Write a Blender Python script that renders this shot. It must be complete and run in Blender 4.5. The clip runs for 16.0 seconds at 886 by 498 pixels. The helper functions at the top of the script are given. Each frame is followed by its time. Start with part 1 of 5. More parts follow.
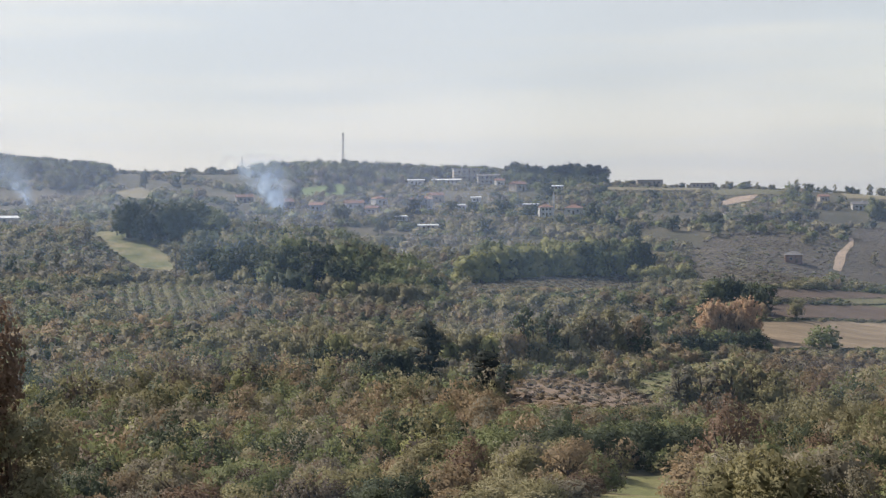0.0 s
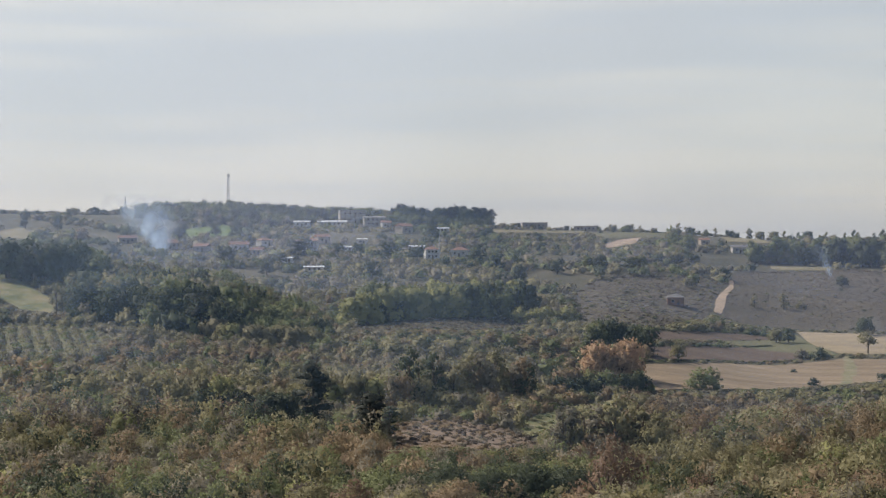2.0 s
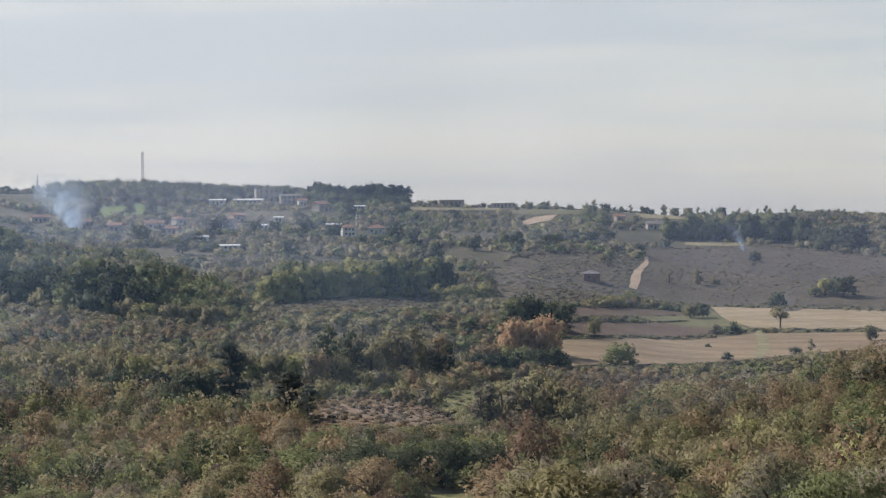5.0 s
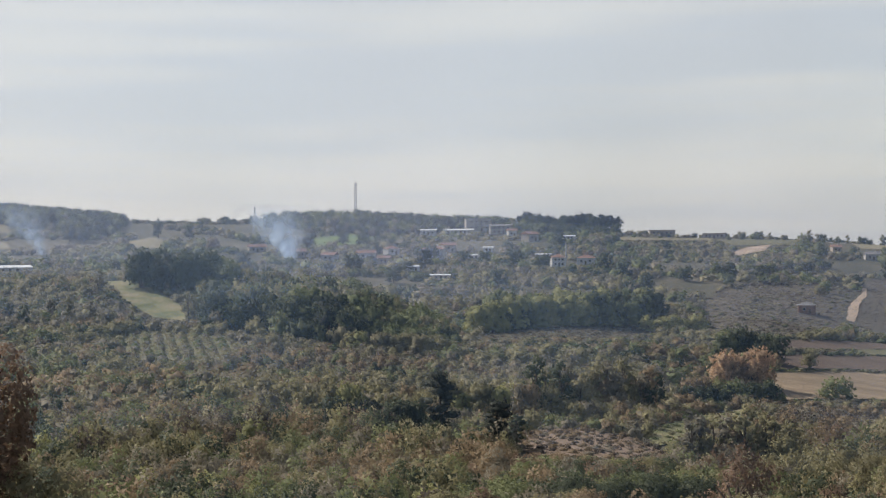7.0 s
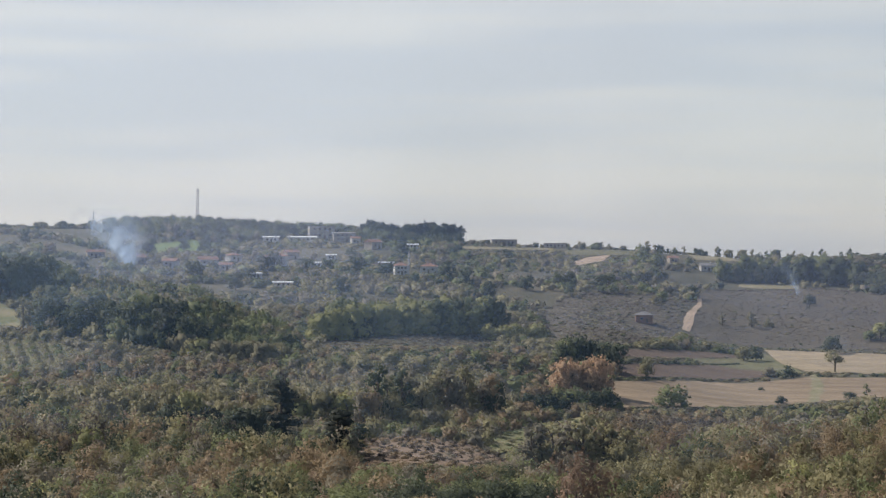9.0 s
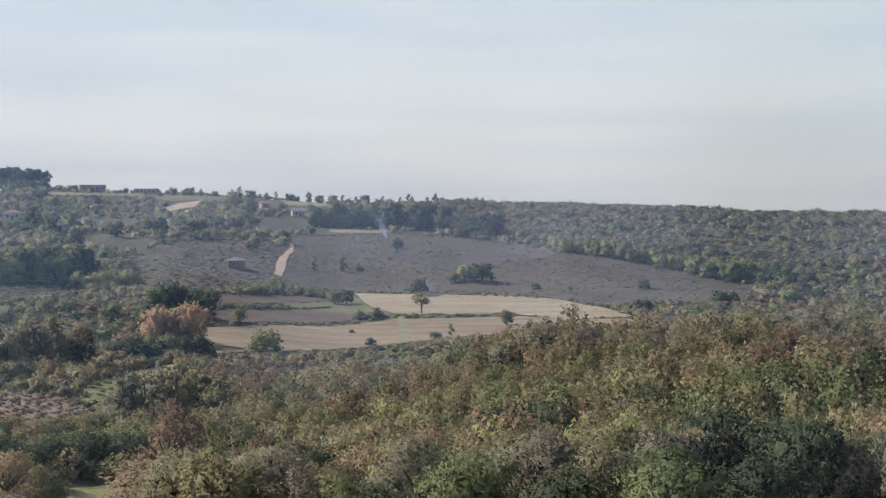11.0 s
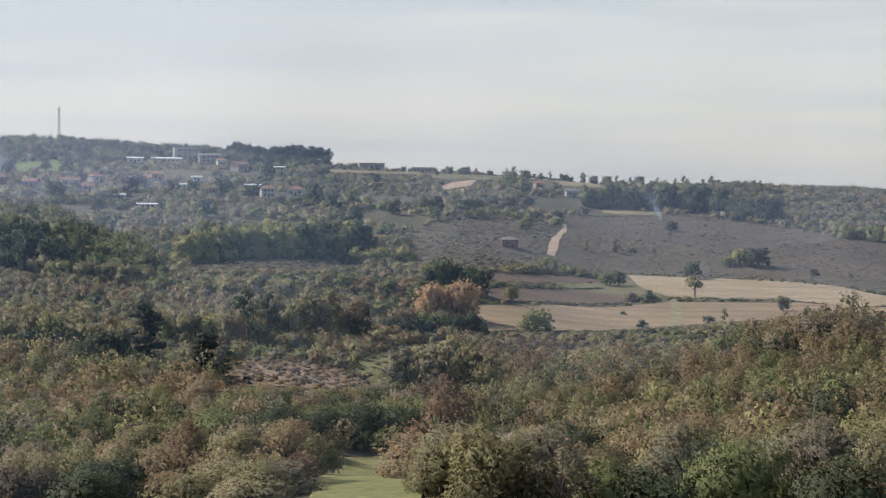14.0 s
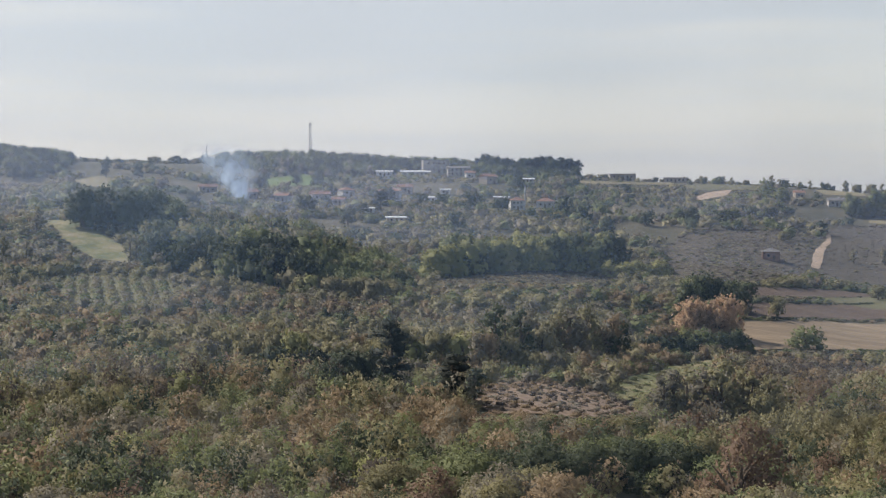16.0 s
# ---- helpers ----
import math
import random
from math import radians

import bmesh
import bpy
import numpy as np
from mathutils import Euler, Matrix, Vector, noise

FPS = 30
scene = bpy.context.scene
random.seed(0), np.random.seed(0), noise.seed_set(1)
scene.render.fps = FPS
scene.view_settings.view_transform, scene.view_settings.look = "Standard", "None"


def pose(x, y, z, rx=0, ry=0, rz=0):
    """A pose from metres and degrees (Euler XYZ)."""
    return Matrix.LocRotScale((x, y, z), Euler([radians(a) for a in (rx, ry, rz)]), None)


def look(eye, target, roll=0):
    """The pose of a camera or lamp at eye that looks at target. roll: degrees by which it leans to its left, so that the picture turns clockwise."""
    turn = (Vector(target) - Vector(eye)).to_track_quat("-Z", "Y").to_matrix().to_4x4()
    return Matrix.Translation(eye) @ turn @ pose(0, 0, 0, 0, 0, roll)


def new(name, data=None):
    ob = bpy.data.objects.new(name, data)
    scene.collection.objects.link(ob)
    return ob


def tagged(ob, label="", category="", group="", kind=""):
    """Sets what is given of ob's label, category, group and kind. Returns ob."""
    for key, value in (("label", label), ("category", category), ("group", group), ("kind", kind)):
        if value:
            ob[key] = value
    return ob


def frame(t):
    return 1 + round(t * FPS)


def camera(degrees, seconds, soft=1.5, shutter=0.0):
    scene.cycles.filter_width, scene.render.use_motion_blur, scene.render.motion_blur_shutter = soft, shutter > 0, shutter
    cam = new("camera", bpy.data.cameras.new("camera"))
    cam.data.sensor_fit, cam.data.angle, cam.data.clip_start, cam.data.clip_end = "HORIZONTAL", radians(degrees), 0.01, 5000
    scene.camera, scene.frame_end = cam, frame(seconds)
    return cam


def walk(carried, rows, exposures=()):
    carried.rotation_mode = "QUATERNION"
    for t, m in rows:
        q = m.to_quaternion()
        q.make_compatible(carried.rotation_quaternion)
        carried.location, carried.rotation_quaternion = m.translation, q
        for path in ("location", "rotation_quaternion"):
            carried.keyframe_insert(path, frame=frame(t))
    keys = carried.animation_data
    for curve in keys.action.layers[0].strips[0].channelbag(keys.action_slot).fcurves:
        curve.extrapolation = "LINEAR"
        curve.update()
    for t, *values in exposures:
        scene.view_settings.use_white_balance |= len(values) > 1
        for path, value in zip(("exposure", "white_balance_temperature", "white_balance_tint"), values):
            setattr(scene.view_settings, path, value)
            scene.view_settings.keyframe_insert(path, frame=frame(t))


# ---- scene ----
cam = camera(32.22, 16.0, soft=1.25)


def aim(yaw, pitch):
    """A far point in the direction of yaw (to the right of +y) and pitch."""
    a, e = radians(yaw), radians(pitch)
    return Vector((math.sin(a) * math.cos(e), math.cos(a) * math.cos(e), math.sin(e)))


# seconds, yaw, pitch, roll; the last second pushes forward
TURNS = (
    (0, -5.41, -2.15, -0.51), (0.5, -4.26, -1.45, -0.49), (1, -3.02, -0.78, -0.34), (1.5, -2.09, -0.47, -0.23),
    (2, -1.14, -0.61, -0.23), (2.5, -0.41, -0.74, -0.30), (3, 0.02, -0.87, -0.29), (3.5, 0.40, -1.07, -0.30),
    (4.2, 1.15, -1.29, -0.38), (4.9, 1.95, -1.45, -0.49), (5.4, 1.85, -1.51, -0.56),
    (5.8, 0.93, -1.45, -0.59), (6, 0.12, -1.30, -0.57), (6.5, -2.81, -0.78, -0.60), (7, -5.85, -0.28, -0.45),
    (7.5, -7.41, 0.07, -0.26), (8, -6.64, 0.35, -0.08), (8.5, -3.81, 0.38, 0.07), (9, 0.00, 0.00, 0.14),
    (9.5, 3.95, -0.54, 0.09), (10, 7.96, -1.10, -0.08), (10.2, 9.50, -1.28, -0.14),
    (10.8, 13.85, -1.83, -0.03), (11.4, 17.50, -2.35, 0.18), (11.9, 19.35, -2.68, 0.36),
    (12.3, 19.38, -2.80, 0.46), (12.5, 18.50, -2.82, 0.51), (13, 14.23, -2.83, 0.69), (13.5, 9.23, -2.79, 0.75),
    (14, 4.98, -2.81, 0.77), (14.5, 1.71, -2.88, 0.81), (15, -1.34, -2.66, 0.65), (15.5, -3.53, -2.14, 0.41),
    (16, -4.25, -2.40, 0.11),
)
PUSH = {15.5: 7.0, 16: 22.0}
EYE = Vector((0.0, 0.0, 50.0))
rows = []
for t, yaw, pitch, roll in TURNS:
    way = aim(yaw, pitch)
    spot = EYE + way * PUSH.get(t, 0.0)
    rows.append((t, look(spot, spot + way * 100, roll)))
walk(cam, rows, exposures=(
    (0, 0.17, 6950, 10), (0.5, 0.03, 6950, 10), (1.5, -0.04, 6950, 10), (3.5, 0.03, 6900, 10), (6.5, 0.03, 6900, 10), (7.5, -0.10, 6900, 10), (10.0, 0.10, 6650, 10), (12.5, 0.25, 6350, 10), (14.5, 0.10, 6950, 10), (15, 0.19, 6950, 10), (15.5, -0.08, 6900, 10), (16, 0.04, 6850, 10)))

# ---- sky and sun: hazy autumn light from the left, ahead ----
SUN_AZ, SUN_EL = radians(-57), radians(39)
world = bpy.data.worlds.new("sky")
scene.world = world
world.use_nodes = True
wn, wl = world.node_tree.nodes, world.node_tree.links
wn.clear()
w_out, w_bg = wn.new("ShaderNodeOutputWorld"), wn.new("ShaderNodeBackground")
w_sky = wn.new("ShaderNodeTexSky")
w_sky.sky_type, w_sky.sun_disc = "NISHITA", False
w_sky.sun_elevation, w_sky.sun_rotation = SUN_EL, SUN_AZ
w_sky.air_density, w_sky.dust_density = 1.0, 1.2
w_co, w_map, w_noise = wn.new("ShaderNodeTexCoord"), wn.new("ShaderNodeMapping"), wn.new("ShaderNodeTexNoise")
w_map.inputs["Scale"].default_value = (2.4, 2.4, 40.0)
w_map.inputs["Rotation"].default_value = (0.0, radians(3), 0.0)
w_noise.inputs["Scale"].default_value, w_noise.inputs["Detail"].default_value, w_noise.inputs["Roughness"].default_value = 1.0, 5.0, 0.55
w_ramp, w_mix = wn.new("ShaderNodeMapRange"), wn.new("ShaderNodeMix")
w_ramp.inputs["From Min"].default_value, w_ramp.inputs["From Max"].default_value = 0.40, 0.56
w_ramp.inputs["To Min"].default_value, w_ramp.inputs["To Max"].default_value = 0.0, 1.0
w_mix.data_type = "RGBA"
# thin cloud lies low round the horizon and opens to blue overhead
w_sep, w_open = wn.new("ShaderNodeSeparateXYZ"), wn.new("ShaderNodeMapRange")
w_open.interpolation_type = "SMOOTHSTEP"
w_open.inputs["From Min"].default_value, w_open.inputs["From Max"].default_value = 0.12, 0.55
w_open.inputs["To Min"].default_value, w_open.inputs["To Max"].default_value = 0.74, 0.10
wl.new(w_co.outputs["Generated"], w_sep.inputs["Vector"])
wl.new(w_sep.outputs["Z"], w_open.inputs["Value"])
w_east, w_thin = wn.new("ShaderNodeMapRange"), wn.new("ShaderNodeMath")
w_east.inputs["From Min"].default_value, w_east.inputs["From Max"].default_value = 0.05, 0.60
w_east.inputs["To Min"].default_value, w_east.inputs["To Max"].default_value = 1.0, 0.62
w_thin.operation = "MULTIPLY"
wl.new(w_sep.outputs["X"], w_east.inputs["Value"])
wl.new(w_open.outputs["Result"], w_thin.inputs[0])
wl.new(w_east.outputs["Result"], w_thin.inputs[1])
wl.new(w_thin.outputs["Value"], w_mix.inputs["Factor"])
w_cloud = wn.new("ShaderNodeMix")
w_cloud.data_type = "RGBA"
w_cloud.inputs["A"].default_value, w_cloud.inputs["B"].default_value = (6.60, 7.05, 7.80, 1), (8.02, 8.17, 8.32, 1)
wl.new(w_co.outputs["Generated"], w_map.inputs["Vector"])
wl.new(w_map.outputs["Vector"], w_noise.inputs["Vector"])
wl.new(w_noise.outputs["Fac"], w_ramp.inputs["Value"])
wl.new(w_ramp.outputs["Result"], w_cloud.inputs["Factor"])
wl.new(w_sky.outputs["Color"], w_mix.inputs["A"])
wl.new(w_cloud.outputs["Result"], w_mix.inputs["B"])
wl.new(w_mix.outputs["Result"], w_bg.inputs["Color"])
w_bg.inputs["Strength"].default_value = 0.10
wl.new(w_bg.outputs["Background"], w_out.inputs["Surface"])

sun = new("sun", bpy.data.lights.new("sun", "SUN"))
sun.data.energy, sun.data.angle, sun.data.color = 5.0, radians(1.0), (1.0, 0.95, 0.88)
sun.matrix_world = look(Vector((math.sin(SUN_AZ) * math.cos(SUN_EL), math.cos(SUN_AZ) * math.cos(SUN_EL), math.sin(SUN_EL))) * 300 + EYE, EYE)


# ---- materials ----
def material(name, colours, scale=0.2, fine=3.0, rough=0.9, bump=0.3, island=0.0, through_light=0.0, metal=0.0, stretch=(1, 1, 1), each=0.0, mottle=0.28):
    """Mottled surface: two or three base colours mixed by broad and fine noise in world metres."""
    m = bpy.data.materials.new(name)
    m.use_nodes = True
    n, l = m.node_tree.nodes, m.node_tree.links
    bsdf, out = n["Principled BSDF"], n["Material Output"]
    geo, mp = n.new("ShaderNodeNewGeometry"), n.new("ShaderNodeMapping")
    mp.inputs["Scale"].default_value = stretch
    l.new(geo.outputs["Position"], mp.inputs["Vector"])
    big, small = n.new("ShaderNodeTexNoise"), n.new("ShaderNodeTexNoise")
    big.inputs["Scale"].default_value, small.inputs["Scale"].default_value = scale, fine
    for tex in (big, small):
        tex.inputs["Detail"].default_value = 4.0
        l.new(mp.outputs["Vector"], tex.inputs["Vector"])
    ramp = n.new("ShaderNodeValToRGB")
    ramp.color_ramp.elements[0].position, ramp.color_ramp.elements[1].position = 0.34, 0.66
    ramp.color_ramp.elements[0].color, ramp.color_ramp.elements[1].color = (*colours[0], 1), (*colours[-1], 1)
    if len(colours) == 3:
        ramp.color_ramp.elements.new(0.5).color = (*colours[1], 1)
    l.new(big.outputs["Fac"], ramp.inputs["Fac"])
    hsv = n.new("ShaderNodeHueSaturation")
    l.new(ramp.outputs["Color"], hsv.inputs["Color"])
    value = n.new("ShaderNodeMapRange")
    value.inputs["From Min"].default_value, value.inputs["From Max"].default_value = 0.3, 0.7
    value.inputs["To Min"].default_value, value.inputs["To Max"].default_value = 1 - mottle, 1 + mottle
    l.new(small.outputs["Fac"], value.inputs["Value"])
    last = value.outputs["Result"]
    for amount, socket in ((island, geo.outputs["Random Per Island"]), (each, n.new("ShaderNodeObjectInfo").outputs["Random"])):
        if amount:
            spread, times = n.new("ShaderNodeMapRange"), n.new("ShaderNodeMath")
            spread.inputs["To Min"].default_value, spread.inputs["To Max"].default_value = 1 - amount, 1 + amount
            times.operation = "MULTIPLY"
            l.new(socket, spread.inputs["Value"])
            l.new(spread.outputs["Result"], times.inputs[0])
            l.new(last, times.inputs[1])
            last = times.outputs["Value"]
    l.new(last, hsv.inputs["Value"])
    l.new(hsv.outputs["Color"], bsdf.inputs["Base Color"])
    bsdf.inputs["Roughness"].default_value, bsdf.inputs["Metallic"].default_value = rough, metal
    bsdf.inputs["Specular IOR Level"].default_value = 0.25
    if bump:
        b = n.new("ShaderNodeBump")
        b.inputs["Strength"].default_value, b.inputs["Distance"].default_value = bump, 0.1
        l.new(small.outputs["Fac"], b.inputs["Height"])
        l.new(b.outputs["Normal"], bsdf.inputs["Normal"])
    if through_light:
        tr, mix = n.new("ShaderNodeBsdfTranslucent"), n.new("ShaderNodeMixShader")
        l.new(hsv.outputs["Color"], tr.inputs["Color"])
        mix.inputs["Fac"].default_value = through_light
        l.new(bsdf.outputs["BSDF"], mix.inputs[1])
        l.new(tr.outputs["BSDF"], mix.inputs[2])
        l.new(mix.outputs["Shader"], out.inputs["Surface"])
    return m


def leaves(name, *colours):
    return material(name, colours, scale=0.06, fine=1.1, rough=0.75, bump=0, island=0.08, through_light=0.36, each=0.15, mottle=0.13)


LEAF = {
    "olive": leaves("leaf_olive", (0.197, 0.182, 0.096), (0.267, 0.240, 0.128)),
    "green": leaves("leaf_green", (0.143, 0.168, 0.076), (0.203, 0.218, 0.103)),
    "dark": leaves("leaf_dark", (0.058, 0.074, 0.045), (0.095, 0.110, 0.063)),
    "lime": leaves("leaf_lime", (0.259, 0.262, 0.112), (0.333, 0.322, 0.143)),
    "brown": leaves("leaf_brown", (0.230, 0.172, 0.108), (0.290, 0.216, 0.134)),
    "rust": leaves("leaf_rust", (0.182, 0.122, 0.087), (0.230, 0.156, 0.110)),
    "grey": leaves("leaf_grey", (0.188, 0.170, 0.125), (0.246, 0.216, 0.161)),
    "pale": leaves("leaf_pale", (0.240, 0.220, 0.130), (0.298, 0.264, 0.159)),
    "orange": leaves("leaf_orange", (0.455, 0.310, 0.193), (0.549, 0.375, 0.235)),
    "hazel": leaves("leaf_hazel", (0.101, 0.082, 0.064), (0.137, 0.108, 0.084)),
    "pine": leaves("needle_pine", (0.025, 0.032, 0.028), (0.046, 0.055, 0.043)),
}
TONES = list(LEAF)
M_GROUND = material("scrub_soil", ((0.060, 0.058, 0.036), (0.085, 0.077, 0.048), (0.115, 0.098, 0.064)), 0.03, 0.6)
M_STUBBLE = material("stubble", ((0.245, 0.195, 0.128), (0.335, 0.268, 0.180)), 0.07, 0.7, stretch=(0.22, 1.8, 1))
M_STUBBLE_DARK = material("trodden_stubble", ((0.180, 0.132, 0.088), (0.275, 0.208, 0.136)), 0.05, 0.7, stretch=(0.18, 1.6, 1))
M_PLOUGH = material("ploughed_soil", ((0.092, 0.062, 0.045), (0.128, 0.088, 0.064)), 0.03, 0.7, stretch=(0.5, 3, 1))
M_TILLED = material("tilled_soil", ((0.205, 0.142, 0.098), (0.280, 0.198, 0.138)), 0.15, 1.5, stretch=(0.3, 2, 1), bump=0.8)
M_GRASS = material("grass", ((0.100, 0.115, 0.048), (0.165, 0.160, 0.074), (0.245, 0.205, 0.115)), 0.14, 0.9)
M_GREEN = material("winter_crop", ((0.105, 0.158, 0.046), (0.155, 0.212, 0.070)), 0.05, 0.8)
M_DRY = material("dry_grass", ((0.185, 0.165, 0.095), (0.250, 0.215, 0.130)), 0.03, 0.6)
M_MEADOW = material("meadow_grass", ((0.135, 0.145, 0.055), (0.178, 0.170, 0.070), (0.235, 0.195, 0.105)), 0.05, 1.2)
M_STRIP = material("worn_grass", ((0.165, 0.160, 0.088), (0.250, 0.215, 0.140)), 0.12, 1.0)
M_ORCHARD = material("orchard_grass", ((0.115, 0.112, 0.056), (0.160, 0.148, 0.080)), 0.04, 0.7)
M_HAZEL_SOIL = material("hazel_floor", ((0.078, 0.065, 0.049), (0.104, 0.086, 0.064)), 0.05, 0.7)
M_CLAY = material("clay_track", ((0.34, 0.26, 0.19), (0.42, 0.32, 0.24)), 0.08, 0.8)
M_REDSOIL = material("orchard_soil", ((0.170, 0.120, 0.086), (0.215, 0.154, 0.110)), 0.06, 0.9)
M_BARK = material("bark", ((0.09, 0.07, 0.05), (0.15, 0.12, 0.09)), 1.5, 12, stretch=(1, 1, 0.2))
M_WHITE = material("white_render", ((0.52, 0.51, 0.49), (0.62, 0.61, 0.59)), 0.4, 3, each=0.1)
M_CREAM = material("cream_render", ((0.40, 0.35, 0.30), (0.50, 0.44, 0.37)), 0.4, 3, each=0.1)
M_TILE = material("roof_tile", ((0.235, 0.140, 0.108), (0.310, 0.182, 0.138)), 0.5, 4, each=0.15)
M_SHEET = material("roof_sheet", ((0.68, 0.69, 0.70), (0.80, 0.81, 0.82)), 0.3, 4, rough=0.45)
M_CONCRETE = material("concrete", ((0.36, 0.34, 0.31), (0.46, 0.43, 0.40)), 0.4, 4)
M_SLATE = material("slate_roof", ((0.17, 0.165, 0.165), (0.23, 0.22, 0.22)), 0.5, 4)
M_DULL = material("dull_plaster", ((0.33, 0.31, 0.28), (0.42, 0.39, 0.36)), 0.4, 4)
M_BRICK = material("brick_wall", ((0.21, 0.125, 0.090), (0.27, 0.165, 0.12)), 0.6, 5)
M_WINDOW = material("window_glass", ((0.03, 0.035, 0.04), (0.05, 0.055, 0.06)), 1, 5, rough=0.1, bump=0)
M_STEEL = material("galvanised_steel", ((0.30, 0.29, 0.28), (0.36, 0.35, 0.34)), 0.5, 5, rough=0.5, metal=0.6)

# ---- the lie of the land ----

# slopes as seen from the lookout hill: bearing in degrees, then distance and level below or above the eye
SLOPES = {
    -24: ((170, -31), (220, -33), (320, -34), (450, -30), (600, -18), (660, -15), (900, -7), (1000, 2.5), (1150, 25.5)),
    -16: ((165, -31), (220, -33), (320, -33), (410, -31), (490, -28), (530, -26), (610, -15), (740, -19), (850, -10), (1000, 1.5), (1150, 14.5)),
    -9: ((165, -31), (240, -34), (340, -36), (430, -34), (480, -32), (570, -22), (680, -27), (840, -16), (900, -10), (1030, 1), (1180, 17)),
    -7: ((165, -31), (240, -34), (340, -37), (430, -35.5), (480, -33.5), (540, -29.5), (640, -31), (700, -28.5), (840, -17), (900, -11), (1030, 1), (1170, 15)),
    -5: ((165, -31), (250, -34.5), (335, -37.5), (420, -36.5), (480, -34.5), (530, -33.5), (600, -32), (700, -29.5), (820, -19), (900, -12), (1035, 1.5), (1160, 12)),
    -2: ((118, -24), (170, -31), (270, -35), (330, -38), (410, -38), (530, -33), (600, -32), (700, -30), (800, -21), (900, -13), (1040, 2), (1150, 9)),
    5: ((118, -24), (165, -33), (240, -38), (330, -43), (430, -46), (540, -41), (640, -37), (760, -29), (850, -19), (980, -10), (1100, 0)),
    12: ((105, -25), (150, -30), (250, -35), (430, -49), (490, -50), (590, -49), (720, -46), (770, -38), (850, -30), (950, -22), (1100, -6)),
    20: ((108, -24), (165, -28), (275, -28), (420, -47), (600, -49), (680, -48), (740, -42), (800, -34), (900, -25), (1150, -9)),
    28: ((118, -24), (160, -28), (300, -27), (430, -46), (650, -49), (760, -45), (900, -34), (1150, -14)),
    36: ((118, -24), (160, -28), (330, -28), (450, -46), (700, -49), (850, -43), (1100, -18)),
}
NEAR, FAR = ((0, -1.7), (12, -4.2), (30, -9), (60, -16.5)), ((1450, -30), (2200, -90), (5200, -125))


def glide(r, pairs):
    """A smooth curve through (distance, level) pairs."""
    a, b = np.array([p[0] for p in pairs], float), np.array([p[1] for p in pairs], float)
    d = np.diff(b) / np.diff(a)
    m = np.concatenate(([d[0]], np.where(d[:-1] * d[1:] > 0, 2 * d[:-1] * d[1:] / (d[:-1] + d[1:] + 1e-12), 0), [d[-1]]))
    i = np.clip(np.searchsorted(a, r) - 1, 0, len(a) - 2)
    h = a[i + 1] - a[i]
    s = np.clip((r - a[i]) / h, 0, 1)
    return (b[i] * (1 + 2 * s) * (1 - s) ** 2 + m[i] * h * s * (1 - s) ** 2 + b[i + 1] * s * s * (3 - 2 * s) - m[i + 1] * h * s * s * (1 - s))


def height(x, y):
    """Level of the bare ground at plan positions."""
    x, y = np.asarray(x, float), np.asarray(y, float)
    r, az = np.hypot(x, y), np.degrees(np.arctan2(x, y))
    keys = sorted(SLOPES)
    curves = [glide(r, NEAR + SLOPES[k] + FAR) for k in keys]
    z = np.where(az <= keys[0], curves[0], curves[-1])
    for k0, k1, c0, c1 in zip(keys, keys[1:], curves, curves[1:]):
        s = np.clip((az - k0) / (k1 - k0), 0, 1)
        z = np.where((az > k0) & (az <= k1), c0 + (c1 - c0) * s * s * (3 - 2 * s), z)
    swell = np.sin(x / 37 + 1.3 * np.sin(y / 61)) * np.sin(y / 43 + 0.7) * 0.5 + np.sin(x / 13 + y / 17) * 0.12
    return EYE.z + z + swell * np.clip(r / 150 - 0.3, 0, 1)
# ---- end of the land ----


# ---- ground sheet to the horizon ----
def grid_mesh(name, x, y, z, mat):
    """A mesh over a rectangular array of points."""
    rows_, cols = x.shape
    me = bpy.data.meshes.new(name)
    i = np.arange(rows_ * cols).reshape(rows_, cols)
    quads = np.stack([i[:-1, :-1], i[:-1, 1:], i[1:, 1:], i[1:, :-1]], -1).reshape(-1, 4)
    raw_mesh(me, np.stack([x, y, z], -1).reshape(-1, 3), quads)
    me.materials.append(mat)
    me.shade_smooth()
    return me


def raw_mesh(me, verts, faces, tones=None):
    """Fill a mesh from arrays of points and equal-sided faces."""
    k = faces.shape[1]
    me.vertices.add(len(verts))
    me.vertices.foreach_set("co", np.ascontiguousarray(verts, dtype=np.float32).ravel())
    me.loops.add(faces.size)
    me.loops.foreach_set("vertex_index", np.ascontiguousarray(faces, dtype=np.int32).ravel())
    me.polygons.add(len(faces))
    me.polygons.foreach_set("loop_start", np.arange(len(faces), dtype=np.int32) * k)
    if tones is not None:
        me.polygons.foreach_set("material_index", np.ascontiguousarray(tones, dtype=np.int32))
    me.update(calc_edges=True)


bearings = np.radians(np.concatenate((np.arange(-180, -32, 4.0), np.arange(-32, 44, 0.4), np.arange(44, 180.1, 4.0))))
ranges = np.concatenate(([0.0], np.geomspace(4, 70, 16), np.geomspace(73, 1500, 190), np.geomspace(1600, 4900, 14)))
gr, ga = np.meshgrid(ranges, bearings, indexing="ij")
gx, gy = gr * np.sin(ga), gr * np.cos(ga)
ground = new("ground", grid_mesh("ground", gx, gy, height(gx, gy), M_GROUND))
tagged(ground, "rolling valley floor of dark scrubby soil and grass", "ground", kind="structure")


# ---- open land: fields, meadows, tracks, draped on the ground ----
OPEN, CLEAR = [], []


